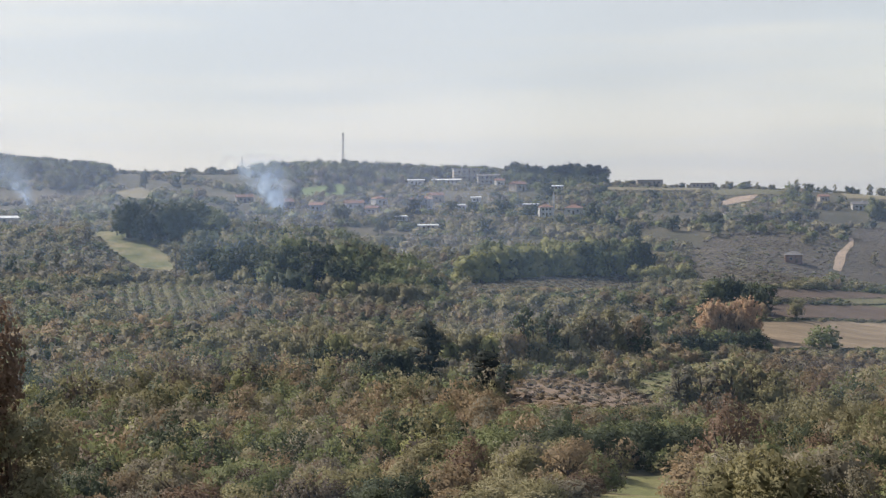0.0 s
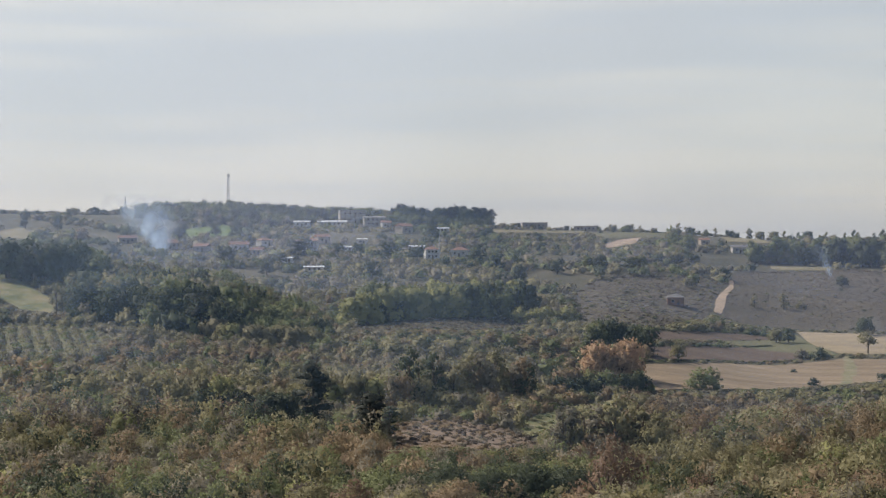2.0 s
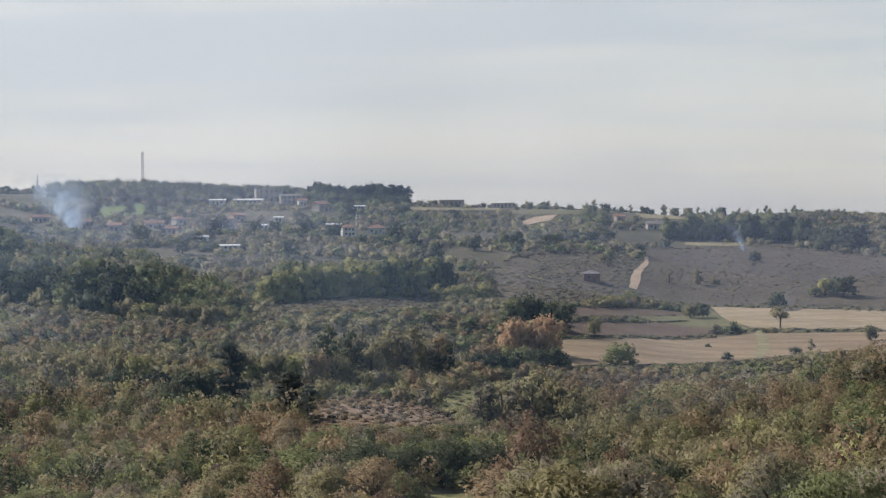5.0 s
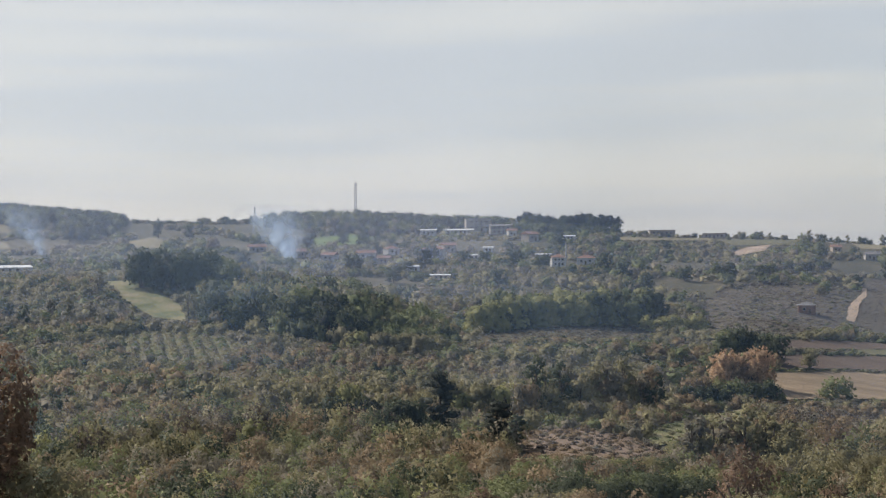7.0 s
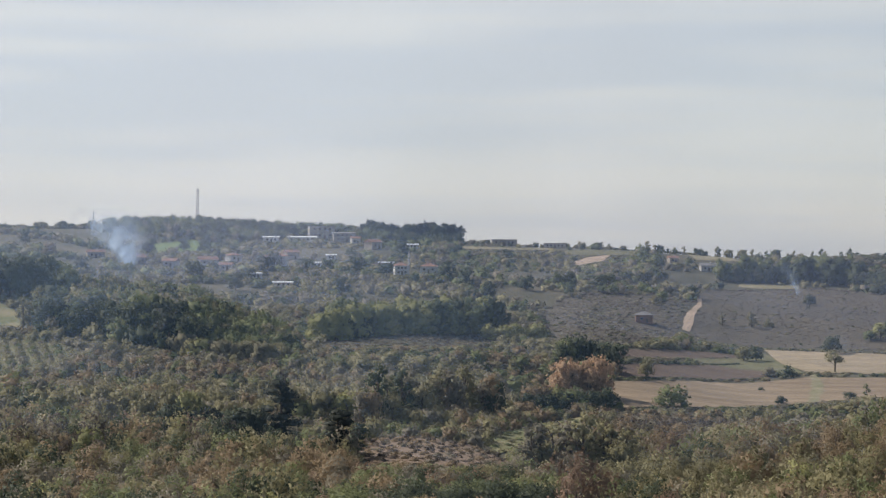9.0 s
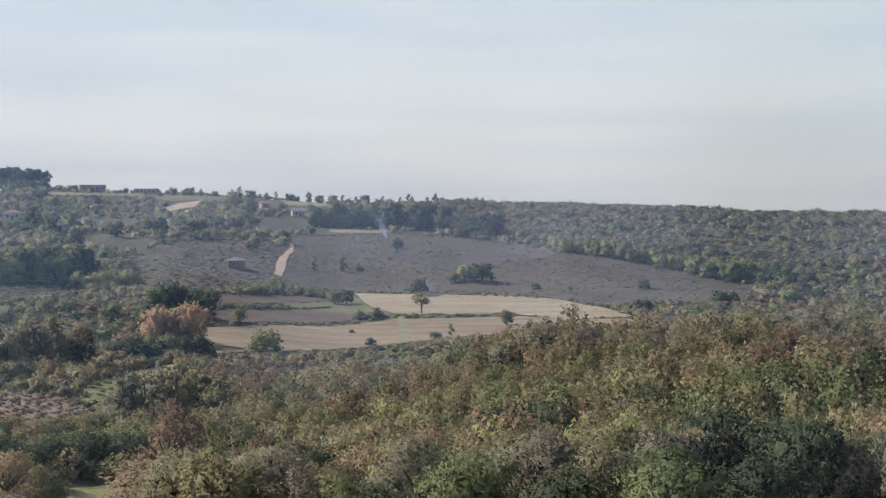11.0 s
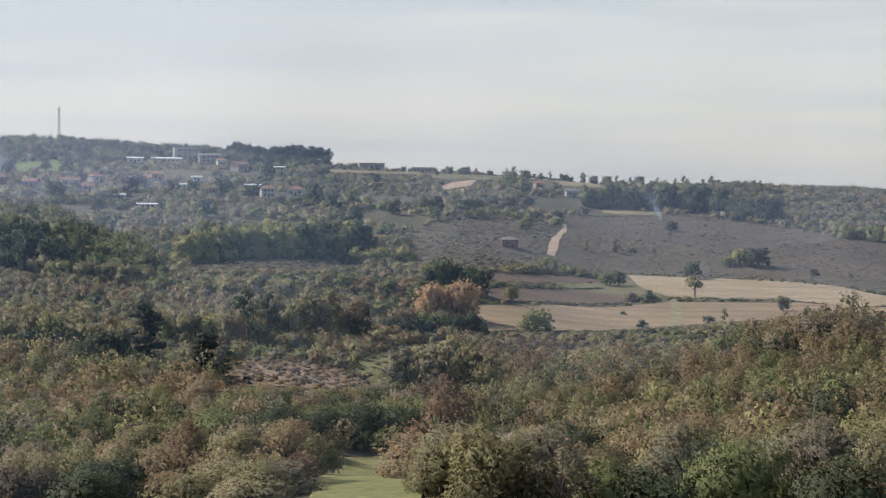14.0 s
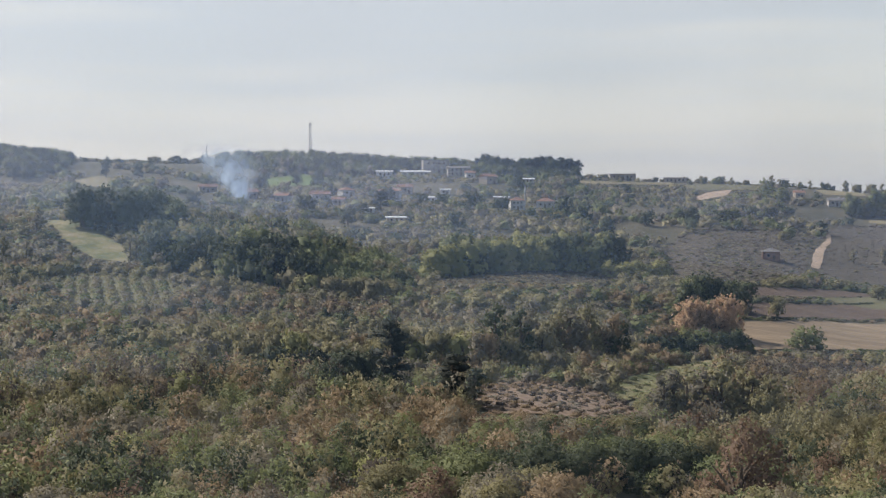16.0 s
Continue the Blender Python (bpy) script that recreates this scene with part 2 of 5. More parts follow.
def inside(x, y, ring):
    x, y = np.asarray(x), np.asarray(y)
    hit = np.zeros(x.shape, bool)
    for (ax, ay), (bx, by) in zip(ring, ring[1:] + ring[:1]):
        if ay != by:
            hit ^= ((ay > y) != (by > y)) & (x < (bx - ax) * (y - ay) / (by - ay) + ax)
    return hit


def patch(name, ring, mat, label, category, lift=0.25, bare=True, fine=9.0, sight=True):
    """A draped piece of land inside a plan outline, its edge slightly ragged."""
    rng = random.Random(len(OPEN))
    edge = []
    for (ax, ay), (bx, by) in zip(ring, ring[1:] + ring[:1]):
        steps = max(1, int(math.hypot(bx - ax, by - ay) / fine))
        for k in range(steps):
            s = k / steps
            wob = 0.0 if k == 0 else rng.uniform(-0.06, 0.06) * fine
            edge.append((ax + (bx - ax) * s + wob, ay + (by - ay) * s - wob))
    bm = bmesh.new()
    f = bm.faces.new([bm.verts.new((x, y, 0)) for x, y in edge])
    bmesh.ops.triangulate(bm, faces=[f])
    for _ in range(5):
        long = [e for e in bm.edges if e.calc_length() > fine * 1.3]
        if not long:
            break
        bmesh.ops.subdivide_edges(bm, edges=long, cuts=1)
        bmesh.ops.triangulate(bm, faces=bm.faces[:])
    z = height([v.co.x for v in bm.verts], [v.co.y for v in bm.verts])
    for v, level in zip(bm.verts, z):
        v.co.z = level + lift
    bmesh.ops.recalc_face_normals(bm, faces=bm.faces[:])
    if sum(g.normal.z for g in bm.faces) < 0:
        bmesh.ops.reverse_faces(bm, faces=bm.faces[:])
    me = bpy.data.meshes.new(name)
    bm.to_mesh(me)
    bm.free()
    me.materials.append(mat)
    me.shade_smooth()
    if bare:
        OPEN.append(ring)
    if sight:
        CLEAR.append(ring)
    return tagged(new(name, me), label, category, kind="structure")


STUBBLE_UPPER = [(147, 703), (179, 686), (213, 670), (232, 654), (240, 619), (235, 571), (207, 577), (192, 604), (144, 605), (142, 642)]
STUBBLE_LOWER = [(52, 497), (88, 540), (137, 585), (193, 592), (230, 560), (221, 529), (183, 521), (142, 510), (118, 494), (101, 486), (76, 466), (47, 445)]
PLOUGH_FAR = [(67, 600), (118, 677), (132, 670), (96, 615), (63, 565)]
PLOUGH_NEAR = [(62, 549), (106, 609), (126, 608), (127, 586), (89, 547), (58, 513)]
patch("field_1", STUBBLE_UPPER, M_STUBBLE, "pale harvested stubble field on the valley floor", "field")
patch("field_2", STUBBLE_LOWER, M_STUBBLE_DARK, "tan stubble field beside a hedge of scrub", "field")
patch("field_3", PLOUGH_FAR, M_PLOUGH, "reddish brown ploughed field below the hazel slope", "field")
patch("field_4", PLOUGH_NEAR, M_PLOUGH, "dark brown ploughed strip between two hedges", "field")
patch("field_16", [(98, 616), (131, 668), (143, 700), (145, 640), (142, 604), (130, 590), (127.5, 607), (107, 611)], M_ORCHARD, "worn grass with a dirt path at the ends of the ploughed strips", "field", lift=0.2)
patch("field_5", [(143, 596), (146, 597), (136, 548), (122, 497), (117, 494), (132, 548)], M_STRIP, "narrow green grass strip across the stubble", "field", lift=0.32)
patch("field_6", [(-215, 660), (-187, 592), (-157, 545), (-147, 533), (-139, 505), (-153, 514), (-174, 544), (-222, 640)], M_GRASS, "bright grass slope beside the dark grove", "meadow")
patch("field_7", [(-148, 442), (-141, 463), (-114, 463), (-98, 427), (-95, 393), (-107, 375), (-127, 398)], M_ORCHARD, "pale grass of a young orchard in rows", "orchard", bare=False, sight=False)
patch("field_8", [(-17, 267), (-12, 306), (-3, 314), (7, 309), (13, 282), (3, 246), (-10, 240)], M_REDSOIL, "reddish bare soil of a young hazel orchard", "orchard", bare=False)
patch("field_9", [(10, 329), (23, 388), (39, 425), (38, 397), (23, 352), (10, 297)], M_GRASS, "green grass between orchard bushes", "orchard", bare=False)
patch("field_10", [(0, 92), (1, 125), (4, 174), (13, 190), (10.5, 150), (7.0, 92)], M_MEADOW, "small sunlit meadow between thickets", "meadow", fine=5.0)
patch("field_11", [(44, 95), (53.6, 103), (62, 103.5), (70.4, 102.5), (85, 104), (112, 106), (110, 70), (60, 62), (47, 78)], M_TILLED, "brown tilled field in front of the wood", "field", fine=5.0)
patch("field_12", [(-201, 1006), (-175, 1056), (-155, 1041), (-155, 993), (-190, 971)], M_GREEN, "bright green field above the village", "field")
patch("field_13", [(-426, 979), (-394, 993), (-382, 965), (-412, 947)], M_DRY, "pale dry field on the far slope", "field")
patch("field_14", [(-399, 916), (-367, 919), (-351, 888), (-379, 871)], M_DRY, "pale dry field beyond the farm shed", "field")
patch("field_15", [(-297, 942), (-293, 982), (-282, 971), (-261, 900), (-283, 912)], M_DRY, "pale fallow field on the far slope", "field")
patch("field_17", [(12, 1060), (79, 1090), (77, 1069), (12, 1038)], M_DRY, "long pale field under the ridge", "field")
patch("field_18", [(78, 1061), (138, 1084), (131, 1040), (90, 1035)], M_ORCHARD, "pale green field under the ridge", "field")
patch("field_19", [(171, 1075), (197, 1077), (201, 1035), (171, 1038)], M_DRY, "small pale field on the ridge", "field")
patch("track_1", [(83, 993), (96, 1024), (113, 1038), (106, 1009), (85, 975)], M_CLAY, "bare clay track on the far hill", "track")
patch("track_2", [(139, 838), (142, 842), (136, 806), (127.5, 776), (122.5, 750), (117, 728), (114, 730), (119.5, 760), (124.5, 780), (134, 810)], M_CLAY, "light clay track climbing between hazel plots", "track", lift=0.4, fine=5.0)
patch("track_3", [(180, 934), (215, 926), (211, 908), (177, 918)], M_DRY, "pale strip along the upper hazel plot", "track")


HAZEL_EAST = [(143, 861), (156, 895), (224, 913), (261, 830), (284, 784), (326, 724), (344, 684), (320, 640), (269, 630), (245, 637), (216, 680), (163, 709), (125, 718), (115, 723)]
HAZEL_WEST = [(47, 736), (62, 795), (121, 836), (133, 817), (107, 707), (69, 616), (44, 624)]
patch("plot_1", HAZEL_EAST, M_HAZEL_SOIL, "brown floor of the eastern hazel plots", "orchard", lift=0.15, bare=False, fine=14.0)
patch("plot_2", HAZEL_WEST, M_HAZEL_SOIL, "brown floor of the western hazel plots", "orchard", lift=0.15, bare=False, fine=14.0)


HOUSE_SPOTS = [(-177, 886), (-156, 879), (-137, 893), (-126, 923), (-99, 910), (-94, 950), (-124, 878), (-75, 910), (-69, 948), (-104, 849), (-84, 805), (-118, 1053), (-98, 1064), (-89, 1075),
               (-70, 1062), (-46, 1013), (-21, 1022), (-23, 878), (-11, 886), (-34, 920), (44, 1105), (82, 1089), (96, 732), (170, 984), (152, 1014), (-276, 691), (-60, 1050), (-205, 905)]


# ---- foliage ----
def twenty():
    """Corners and faces of a regular body of twenty triangles."""
    g = (1 + 5 ** 0.5) / 2
    v = np.array([(s * a, t * b, 0.0) for s in (-1, 1) for t in (-1, 1) for a, b in ((1.0, g),)])
    v = np.concatenate((v, v[:, [2, 0, 1]], v[:, [1, 2, 0]]))
    gap = np.linalg.norm(v[:, None] - v[None], axis=2)
    f = [(a, b, c) for a in range(12) for b in range(a) for c in range(b) if max(gap[a, b], gap[b, c], gap[a, c]) < 2.1]
    v, f = v / np.linalg.norm(v[0]), np.array(f)
    way = np.cross(v[f[:, 1]] - v[f[:, 0]], v[f[:, 2]] - v[f[:, 0]])
    back = (way * v[f].mean(1)).sum(1) < 0
    f[back] = f[back][:, ::-1]
    return v[f]


BALL = twenty()
EIGHT = np.array([[(a, 0, 0), (0, b, 0), (0, 0, c)] if a * b * c > 0 else [(a, 0, 0), (0, 0, c), (0, b, 0)] for a in (-1, 1) for b in (-1, 1) for c in (-1, 1)], float)


def inner(rng, lob, size, shrink=0.84):
    """The closed inner foliage of each lobe, where it shows between the others. Gives corners and directions."""
    ball = BALL if len(lob) > 8 else EIGHT * 1.15
    out, ways = [], []
    for k in range(len(lob)):
        turn, _ = np.linalg.qr(rng.normal(size=(3, 3)))
        turn *= np.sign(np.linalg.det(turn))
        d = ball @ turn
        out.append(lob[k, :3] + d * size[k] * shrink * rng.uniform(0.92, 1.06, (len(ball), 1, 1)))
        ways.append(d)
    p, d = np.concatenate(out), np.concatenate(ways)
    mid = p.mean(1)
    q = (((mid[:, None] - lob[None, :, :3]) / (size[None] * shrink)) ** 2).sum(2)
    q[np.arange(len(p)), np.repeat(np.arange(len(lob)), len(ball))] = 9
    ok = (q.min(1) > 0.9) & (d.mean(1)[:, 2] > -0.6)
    return p[ok], d[ok]


def spray(rng, lobes, count, leaf, rise=0.15, flat=0.5, core=0.84, loose=0.35):
    """Leafy twigs over the outside of overlapping lobes: lobes are (x, y, z, rx, rz). Gives corners and leaf normals."""
    lob = np.array(lobes, float)
    twig = 5 if count > 250 else 3 if count > 100 else 2
    area = lob[:, 3] * (lob[:, 3] + lob[:, 4])
    m = count * 6 // twig + 6
    k = rng.choice(len(lob), m, p=area / area.sum())
    d = rng.normal(size=(m, 3))
    d /= np.linalg.norm(d, axis=1)[:, None]
    size = np.stack([lob[:, 3], lob[:, 3], lob[:, 4]], 1)
    p = lob[k, :3] + d * size[k] * rng.uniform(0.72, 1.12, (m, 1))
    q = (((p[:, None] - lob[None, :, :3]) / size[None]) ** 2).sum(2)
    q[np.arange(m), k] = 9
    ok = np.nonzero((d[:, 2] > -0.6) & (q.min(1) > 0.5))[0][:count // twig + 1]
    # each twig runs outwards and up, with its leaves strewn along it
    p, d = np.repeat(p[ok], twig, 0), d[ok]
    run = d + rng.normal(size=d.shape) * 0.5 + np.array([0, 0, 0.5])
    run /= np.linalg.norm(run, axis=1)[:, None]
    tilt = np.repeat(d + rng.normal(size=d.shape) * 0.3, twig, 0)
    d, run = np.repeat(d, twig, 0), np.repeat(run, twig, 0)
    p = p + run * rng.uniform(-1.2, 1.5, (len(p), 1)) * leaf * 1.5 * loose + rng.normal(size=p.shape) * leaf * 0.75 * loose
    n = tilt + rng.normal(size=d.shape) * flat
    n /= np.linalg.norm(n, axis=1)[:, None]
    u = np.cross(n, rng.normal(size=d.shape))
    u /= np.linalg.norm(u, axis=1)[:, None]
    v = np.cross(n, u)
    s = leaf * rng.uniform(0.5, 1.35, (len(p), 1))
    corners = np.stack([p - u * s * 0.75 - v * s * 0.58, p + u * s * 0.95, p - u * s * 0.55 + v * s * 0.58], 1)
    out = p - np.array([0, 0, lob[:, 2].mean() * 0.7])
    out /= np.linalg.norm(out, axis=1)[:, None]
    soft_n = d * 0.25 + out * 0.6 + n * 0.2 + np.array([0, 0, rise])
    soft_n /= np.linalg.norm(soft_n, axis=1)[:, None]
    soft_n = np.repeat(soft_n[:, None], 3, 1)
    if core:
        p, d = inner(rng, lob, size, core)
        out = p - np.array([0, 0, lob[:, 2].mean() * 0.8])
        out /= np.linalg.norm(out, axis=2)[:, :, None]
        nn = d * 0.3 + out * 0.6 + np.array([0, 0, rise])
        corners, soft_n = np.concatenate((corners, p)), np.concatenate((soft_n, nn / np.linalg.norm(nn, axis=2)[:, :, None]))
    return corners, soft_n


def round_lobes(rng, count, top=1.0, spread=0.34, size=0.24):
    """Lobes of a rounded crown one unit wide, from 0.15 up to top."""
    out = []
    for k in range(count):
        a, s = rng.uniform(0, 6.28), spread * math.sqrt(rng.uniform(0, 1))
        h = rng.uniform(0.3, 1.0) * (1 - 0.5 * (s / spread) ** 2)
        w = size * rng.uniform(0.7, 1.25)
        out.append((s * math.cos(a), s * math.sin(a), top * (0.12 + 0.7 * h), w, w * rng.uniform(0.85, 1.25) * top))
    return out


def dome_lobes(rng, count):
    """A clean rounded crown: one large body with smaller lobes on its flanks."""
    out = [(0, 0, 0.52, 0.36, 0.38)]
    for k in range(count):
        a, h = 6.28 * (k + rng.uniform(0, 0.7)) / count, rng.uniform(0.22, 0.78)
        s = 0.30 * math.sqrt(max(0.05, 1 - ((h - 0.45) / 0.45) ** 2))
        w = rng.uniform(0.14, 0.21)
        out.append((s * math.cos(a), s * math.sin(a), h, w, w * 0.9))
    return out


SHRUBS, LOBES_OF = {}, {"tiny": (3, 1.0, 0.26, 0.30), "far": (4, 1.0, 0.26, 0.29), "mid": (5, 1.0, 0.27, 0.28), "close": (6, 1.0, 0.29, 0.26), "next": (9, 1.0, 0.32, 0.22)}
for level, (count, leaf, kinds) in {"tiny": (11, 0.17, 6), "far": (34, 0.120, 8), "mid": (84, 0.090, 8), "close": (150, 0.068, 10), "next": (400, 0.047, 12), "crown": (330, 0.052, 8)}.items():
    rng_ = np.random.default_rng(count)
    SHRUBS[level] = [spray(rng_, dome_lobes(rng_, 7) if level == "crown" else round_lobes(rng_, *LOBES_OF[level]), count, leaf, 0.42, core={"next": 0, "close": 0.58, "mid": 0.6, "crown": 0.6}.get(level, 0.78), loose=0.8 if level == "next" else 0.4) for _ in range(kinds)]


def tone_pick(rng, weights, n, x=None, y=None, drift=22.0):
    """Tones by weight; with plan positions, like tones gather in drifts."""
    names = list(weights)
    w = np.tile(np.array([weights[k] for k in names], float), (n, 1))
    if x is not None:
        for i, key in enumerate(names):
            k = TONES.index(key)
            w[:, i] *= np.exp(1.5 * patchy(x, y, drift * (1 + 0.07 * k), 1.9 * k) + 0.8 * patchy(x, y, drift * 0.31, 2.3 * k + 1))
    w = np.cumsum(w / w.sum(1)[:, None], 1)
    pick = (rng.random(n)[:, None] > w).sum(1).clip(0, len(names) - 1)
    return np.array([TONES.index(k) for k in names])[pick]


def low_before(x, y, tall):
    """Keep scrub low where it borders the near side of open plots."""
    r = np.hypot(x, y)
    cap = np.full(x.shape, 99.0)
    for ring in CLEAR:
        for d in (48.0, 36.0, 24.0, 14.0, 6.0):
            hit = inside(x * (1 + d / r), y * (1 + d / r), ring)
            cap = np.where(hit, np.minimum(cap, 0.7 + 0.085 * d), cap)
    # gardens and yards below each house are kept low
    for hx, hy in HOUSE_SPOTS:
        far = math.hypot(hx, hy)
        ux, uy = hx / far, hy / far
        along, across = (x - hx) * ux + (y - hy) * uy, (x - hx) * uy - (y - hy) * ux
        near_ = (along > -80) & (along < 2) & (np.abs(across) < 5.0)
        if near_.any():
            top = EYE.z + (float(height(hx, hy)) + 2.6 - EYE.z) * r[near_] / far
            cap[near_] = np.minimum(cap[near_], np.maximum(top - height(x[near_], y[near_]), 0.9))
    return np.minimum(tall, cap)


def mass_mesh(name, sets, tones):
    """One mesh out of (corners, normals, tone numbers) sets."""
    verts = np.concatenate([a.reshape(-1, 3) for a, b, c in sets])
    norms = np.concatenate([b.reshape(-1, 3) for a, b, c in sets])
    idx = np.concatenate([c for a, b, c in sets])
    me = bpy.data.meshes.new(name)
    for key in tones:
        me.materials.append(LEAF[key])
    raw_mesh(me, verts, np.arange(len(verts)).reshape(-1, 3), idx)
    me.normals_split_custom_set_from_vertices(norms)
    return me


def stand(proto, x, y, z, wide, tall, turn):
    """Copies of a spray at places, sizes and turns: corners and normals."""
    p, nn = proto
    c, s = np.cos(turn)[:, None, None], np.sin(turn)[:, None, None]
    w, h = wide[:, None, None], tall[:, None, None]
    px = (p[None, :, :, 0] * c - p[None, :, :, 1] * s) * w + x[:, None, None]
    py = (p[None, :, :, 0] * s + p[None, :, :, 1] * c) * w + y[:, None, None]
    pz = p[None, :, :, 2] * h + z[:, None, None]
    qx, qy = nn[None, :, :, 0] * c - nn[None, :, :, 1] * s, nn[None, :, :, 0] * s + nn[None, :, :, 1] * c
    qz = np.broadcast_to(nn[None, :, :, 2], qx.shape)
    return np.stack([px, py, pz], -1), np.stack([qx, qy, qz], -1)


def thicket(name, x, y, wide, tall, tones, level, label, category, sink=0.2, seed=0):
    """Many shrubs at plan positions, as one uncountable mass."""
    rng = np.random.default_rng(seed + 7)
    protos = SHRUBS[level]
    tall = low_before(x, y, tall)
    wide = np.minimum(wide, tall * 2.4)
    z = height(x, y) - sink * tall
    which, turn = rng.integers(0, len(protos), len(x)), rng.uniform(0, 6.283, len(x))
    sets = []
    for k, p in enumerate(protos):
        m = which == k
        if m.any():
            sets.append((*stand(p, x[m], y[m], z[m], wide[m], tall[m], turn[m]), np.repeat(tones[m], len(p[0]))))
    return tagged(new(name, mass_mesh(name, sets, TONES)), label, category, kind="stuff")


def scatter(az0, az1, r0, r1, gap, seed, jitter=0.42):
    """Jittered positions over a sector of the plan, with no place on open land."""
    rng = np.random.default_rng(seed)
    lim = r1 * 1.01
    gx_, gy_ = np.meshgrid(np.arange(-lim, lim, gap), np.arange(0, lim, gap * 0.9))
    gx_[::2] += gap / 2
    x, y = gx_.ravel(), gy_.ravel()
    x, y = x + rng.uniform(-jitter, jitter, x.shape) * gap, y + rng.uniform(-jitter, jitter, x.shape) * gap
    r, az = np.hypot(x, y), np.degrees(np.arctan2(x, y))
    ok = (az > az0) & (az < az1) & (r > r0) & (r < r1)
    x, y = x[ok], y[ok]
    free = np.ones(x.shape, bool)
    for ring in OPEN:
        free &= ~inside(x, y, ring)
    return x[free], y[free], rng


def patchy(x, y, size, seed=0.0):
    """Smooth broad variation from -1 to 1 over the plan."""
    return np.sin(x / size + 1.7 * np.sin(y / size * 0.8 + seed) + seed) * np.sin(y / size * 1.13 + 1.3 * np.sin(x / size * 0.7 - seed))



# ---- single trees ----
def part(name, me, parent, label="", mat=None):
    """Link a mesh as one part of a thing."""
    if mat is not None and not me.materials:
        me.materials.append(mat)
    ob = new(name, me)
    ob.parent = parent
    return tagged(ob, label)


def tube(points, radii, sides=6):
    """Corners and quads of a tapered tube along points."""
    v, q = [], []
    for k, (p, r) in enumerate(zip(points, radii)):
        for s in range(sides):
            a = 6.2832 * s / sides
            v.append((p[0] + r * math.cos(a), p[1] + r * math.sin(a), p[2]))
        if k:
            for s in range(sides):
                a, b = (k - 1) * sides + s, (k - 1) * sides + (s + 1) % sides
                q.append((a, b, b + sides, a + sides))
    return v, q


def joined(name, pieces):
    """One mesh out of several lists of corners and quads."""
    v, q = [], []
    for pv, pq in pieces:
        n = len(v)
        v += pv
        q += [tuple(i + n for i in f) for f in pq]
    me = bpy.data.meshes.new(name)
    me.from_pydata(v, [], q)
    me.shade_smooth()
    return me


def trunk_mesh(rng, top, thick, limbs, reach, aspect):
    """A bent tapered trunk with limbs, one unit high."""
    bend = rng.uniform(-0.05, 0.05, 2)
    pts = [(bend[0] * s * s, bend[1] * s * s, -0.06 + (top + 0.06) * s) for s in (0, 0.15, 0.5, 0.8, 1)]
    pieces = [tube(pts, [thick * f for f in (1.5, 1.0, 0.75, 0.5, 0.2)], 7)]
    for k in range(limbs):
        a = 6.2832 * (k + rng.uniform(0, 0.6)) / limbs
        h = top * rng.uniform(0.35, 0.8)
        out, rise = reach * rng.uniform(0.6, 1.0), rng.uniform(0.15, 0.32)
        line = [(math.cos(a) * out * s, math.sin(a) * out * s, h + rise * s ** 0.8) for s in (0, 0.35, 0.7, 1)]
        pieces.append(tube(line, [thick * f for f in (0.5, 0.36, 0.22, 0.07)], 5))
    return joined("trunk", [([(x, y, z * aspect) for x, y, z in v], q) for v, q in pieces])


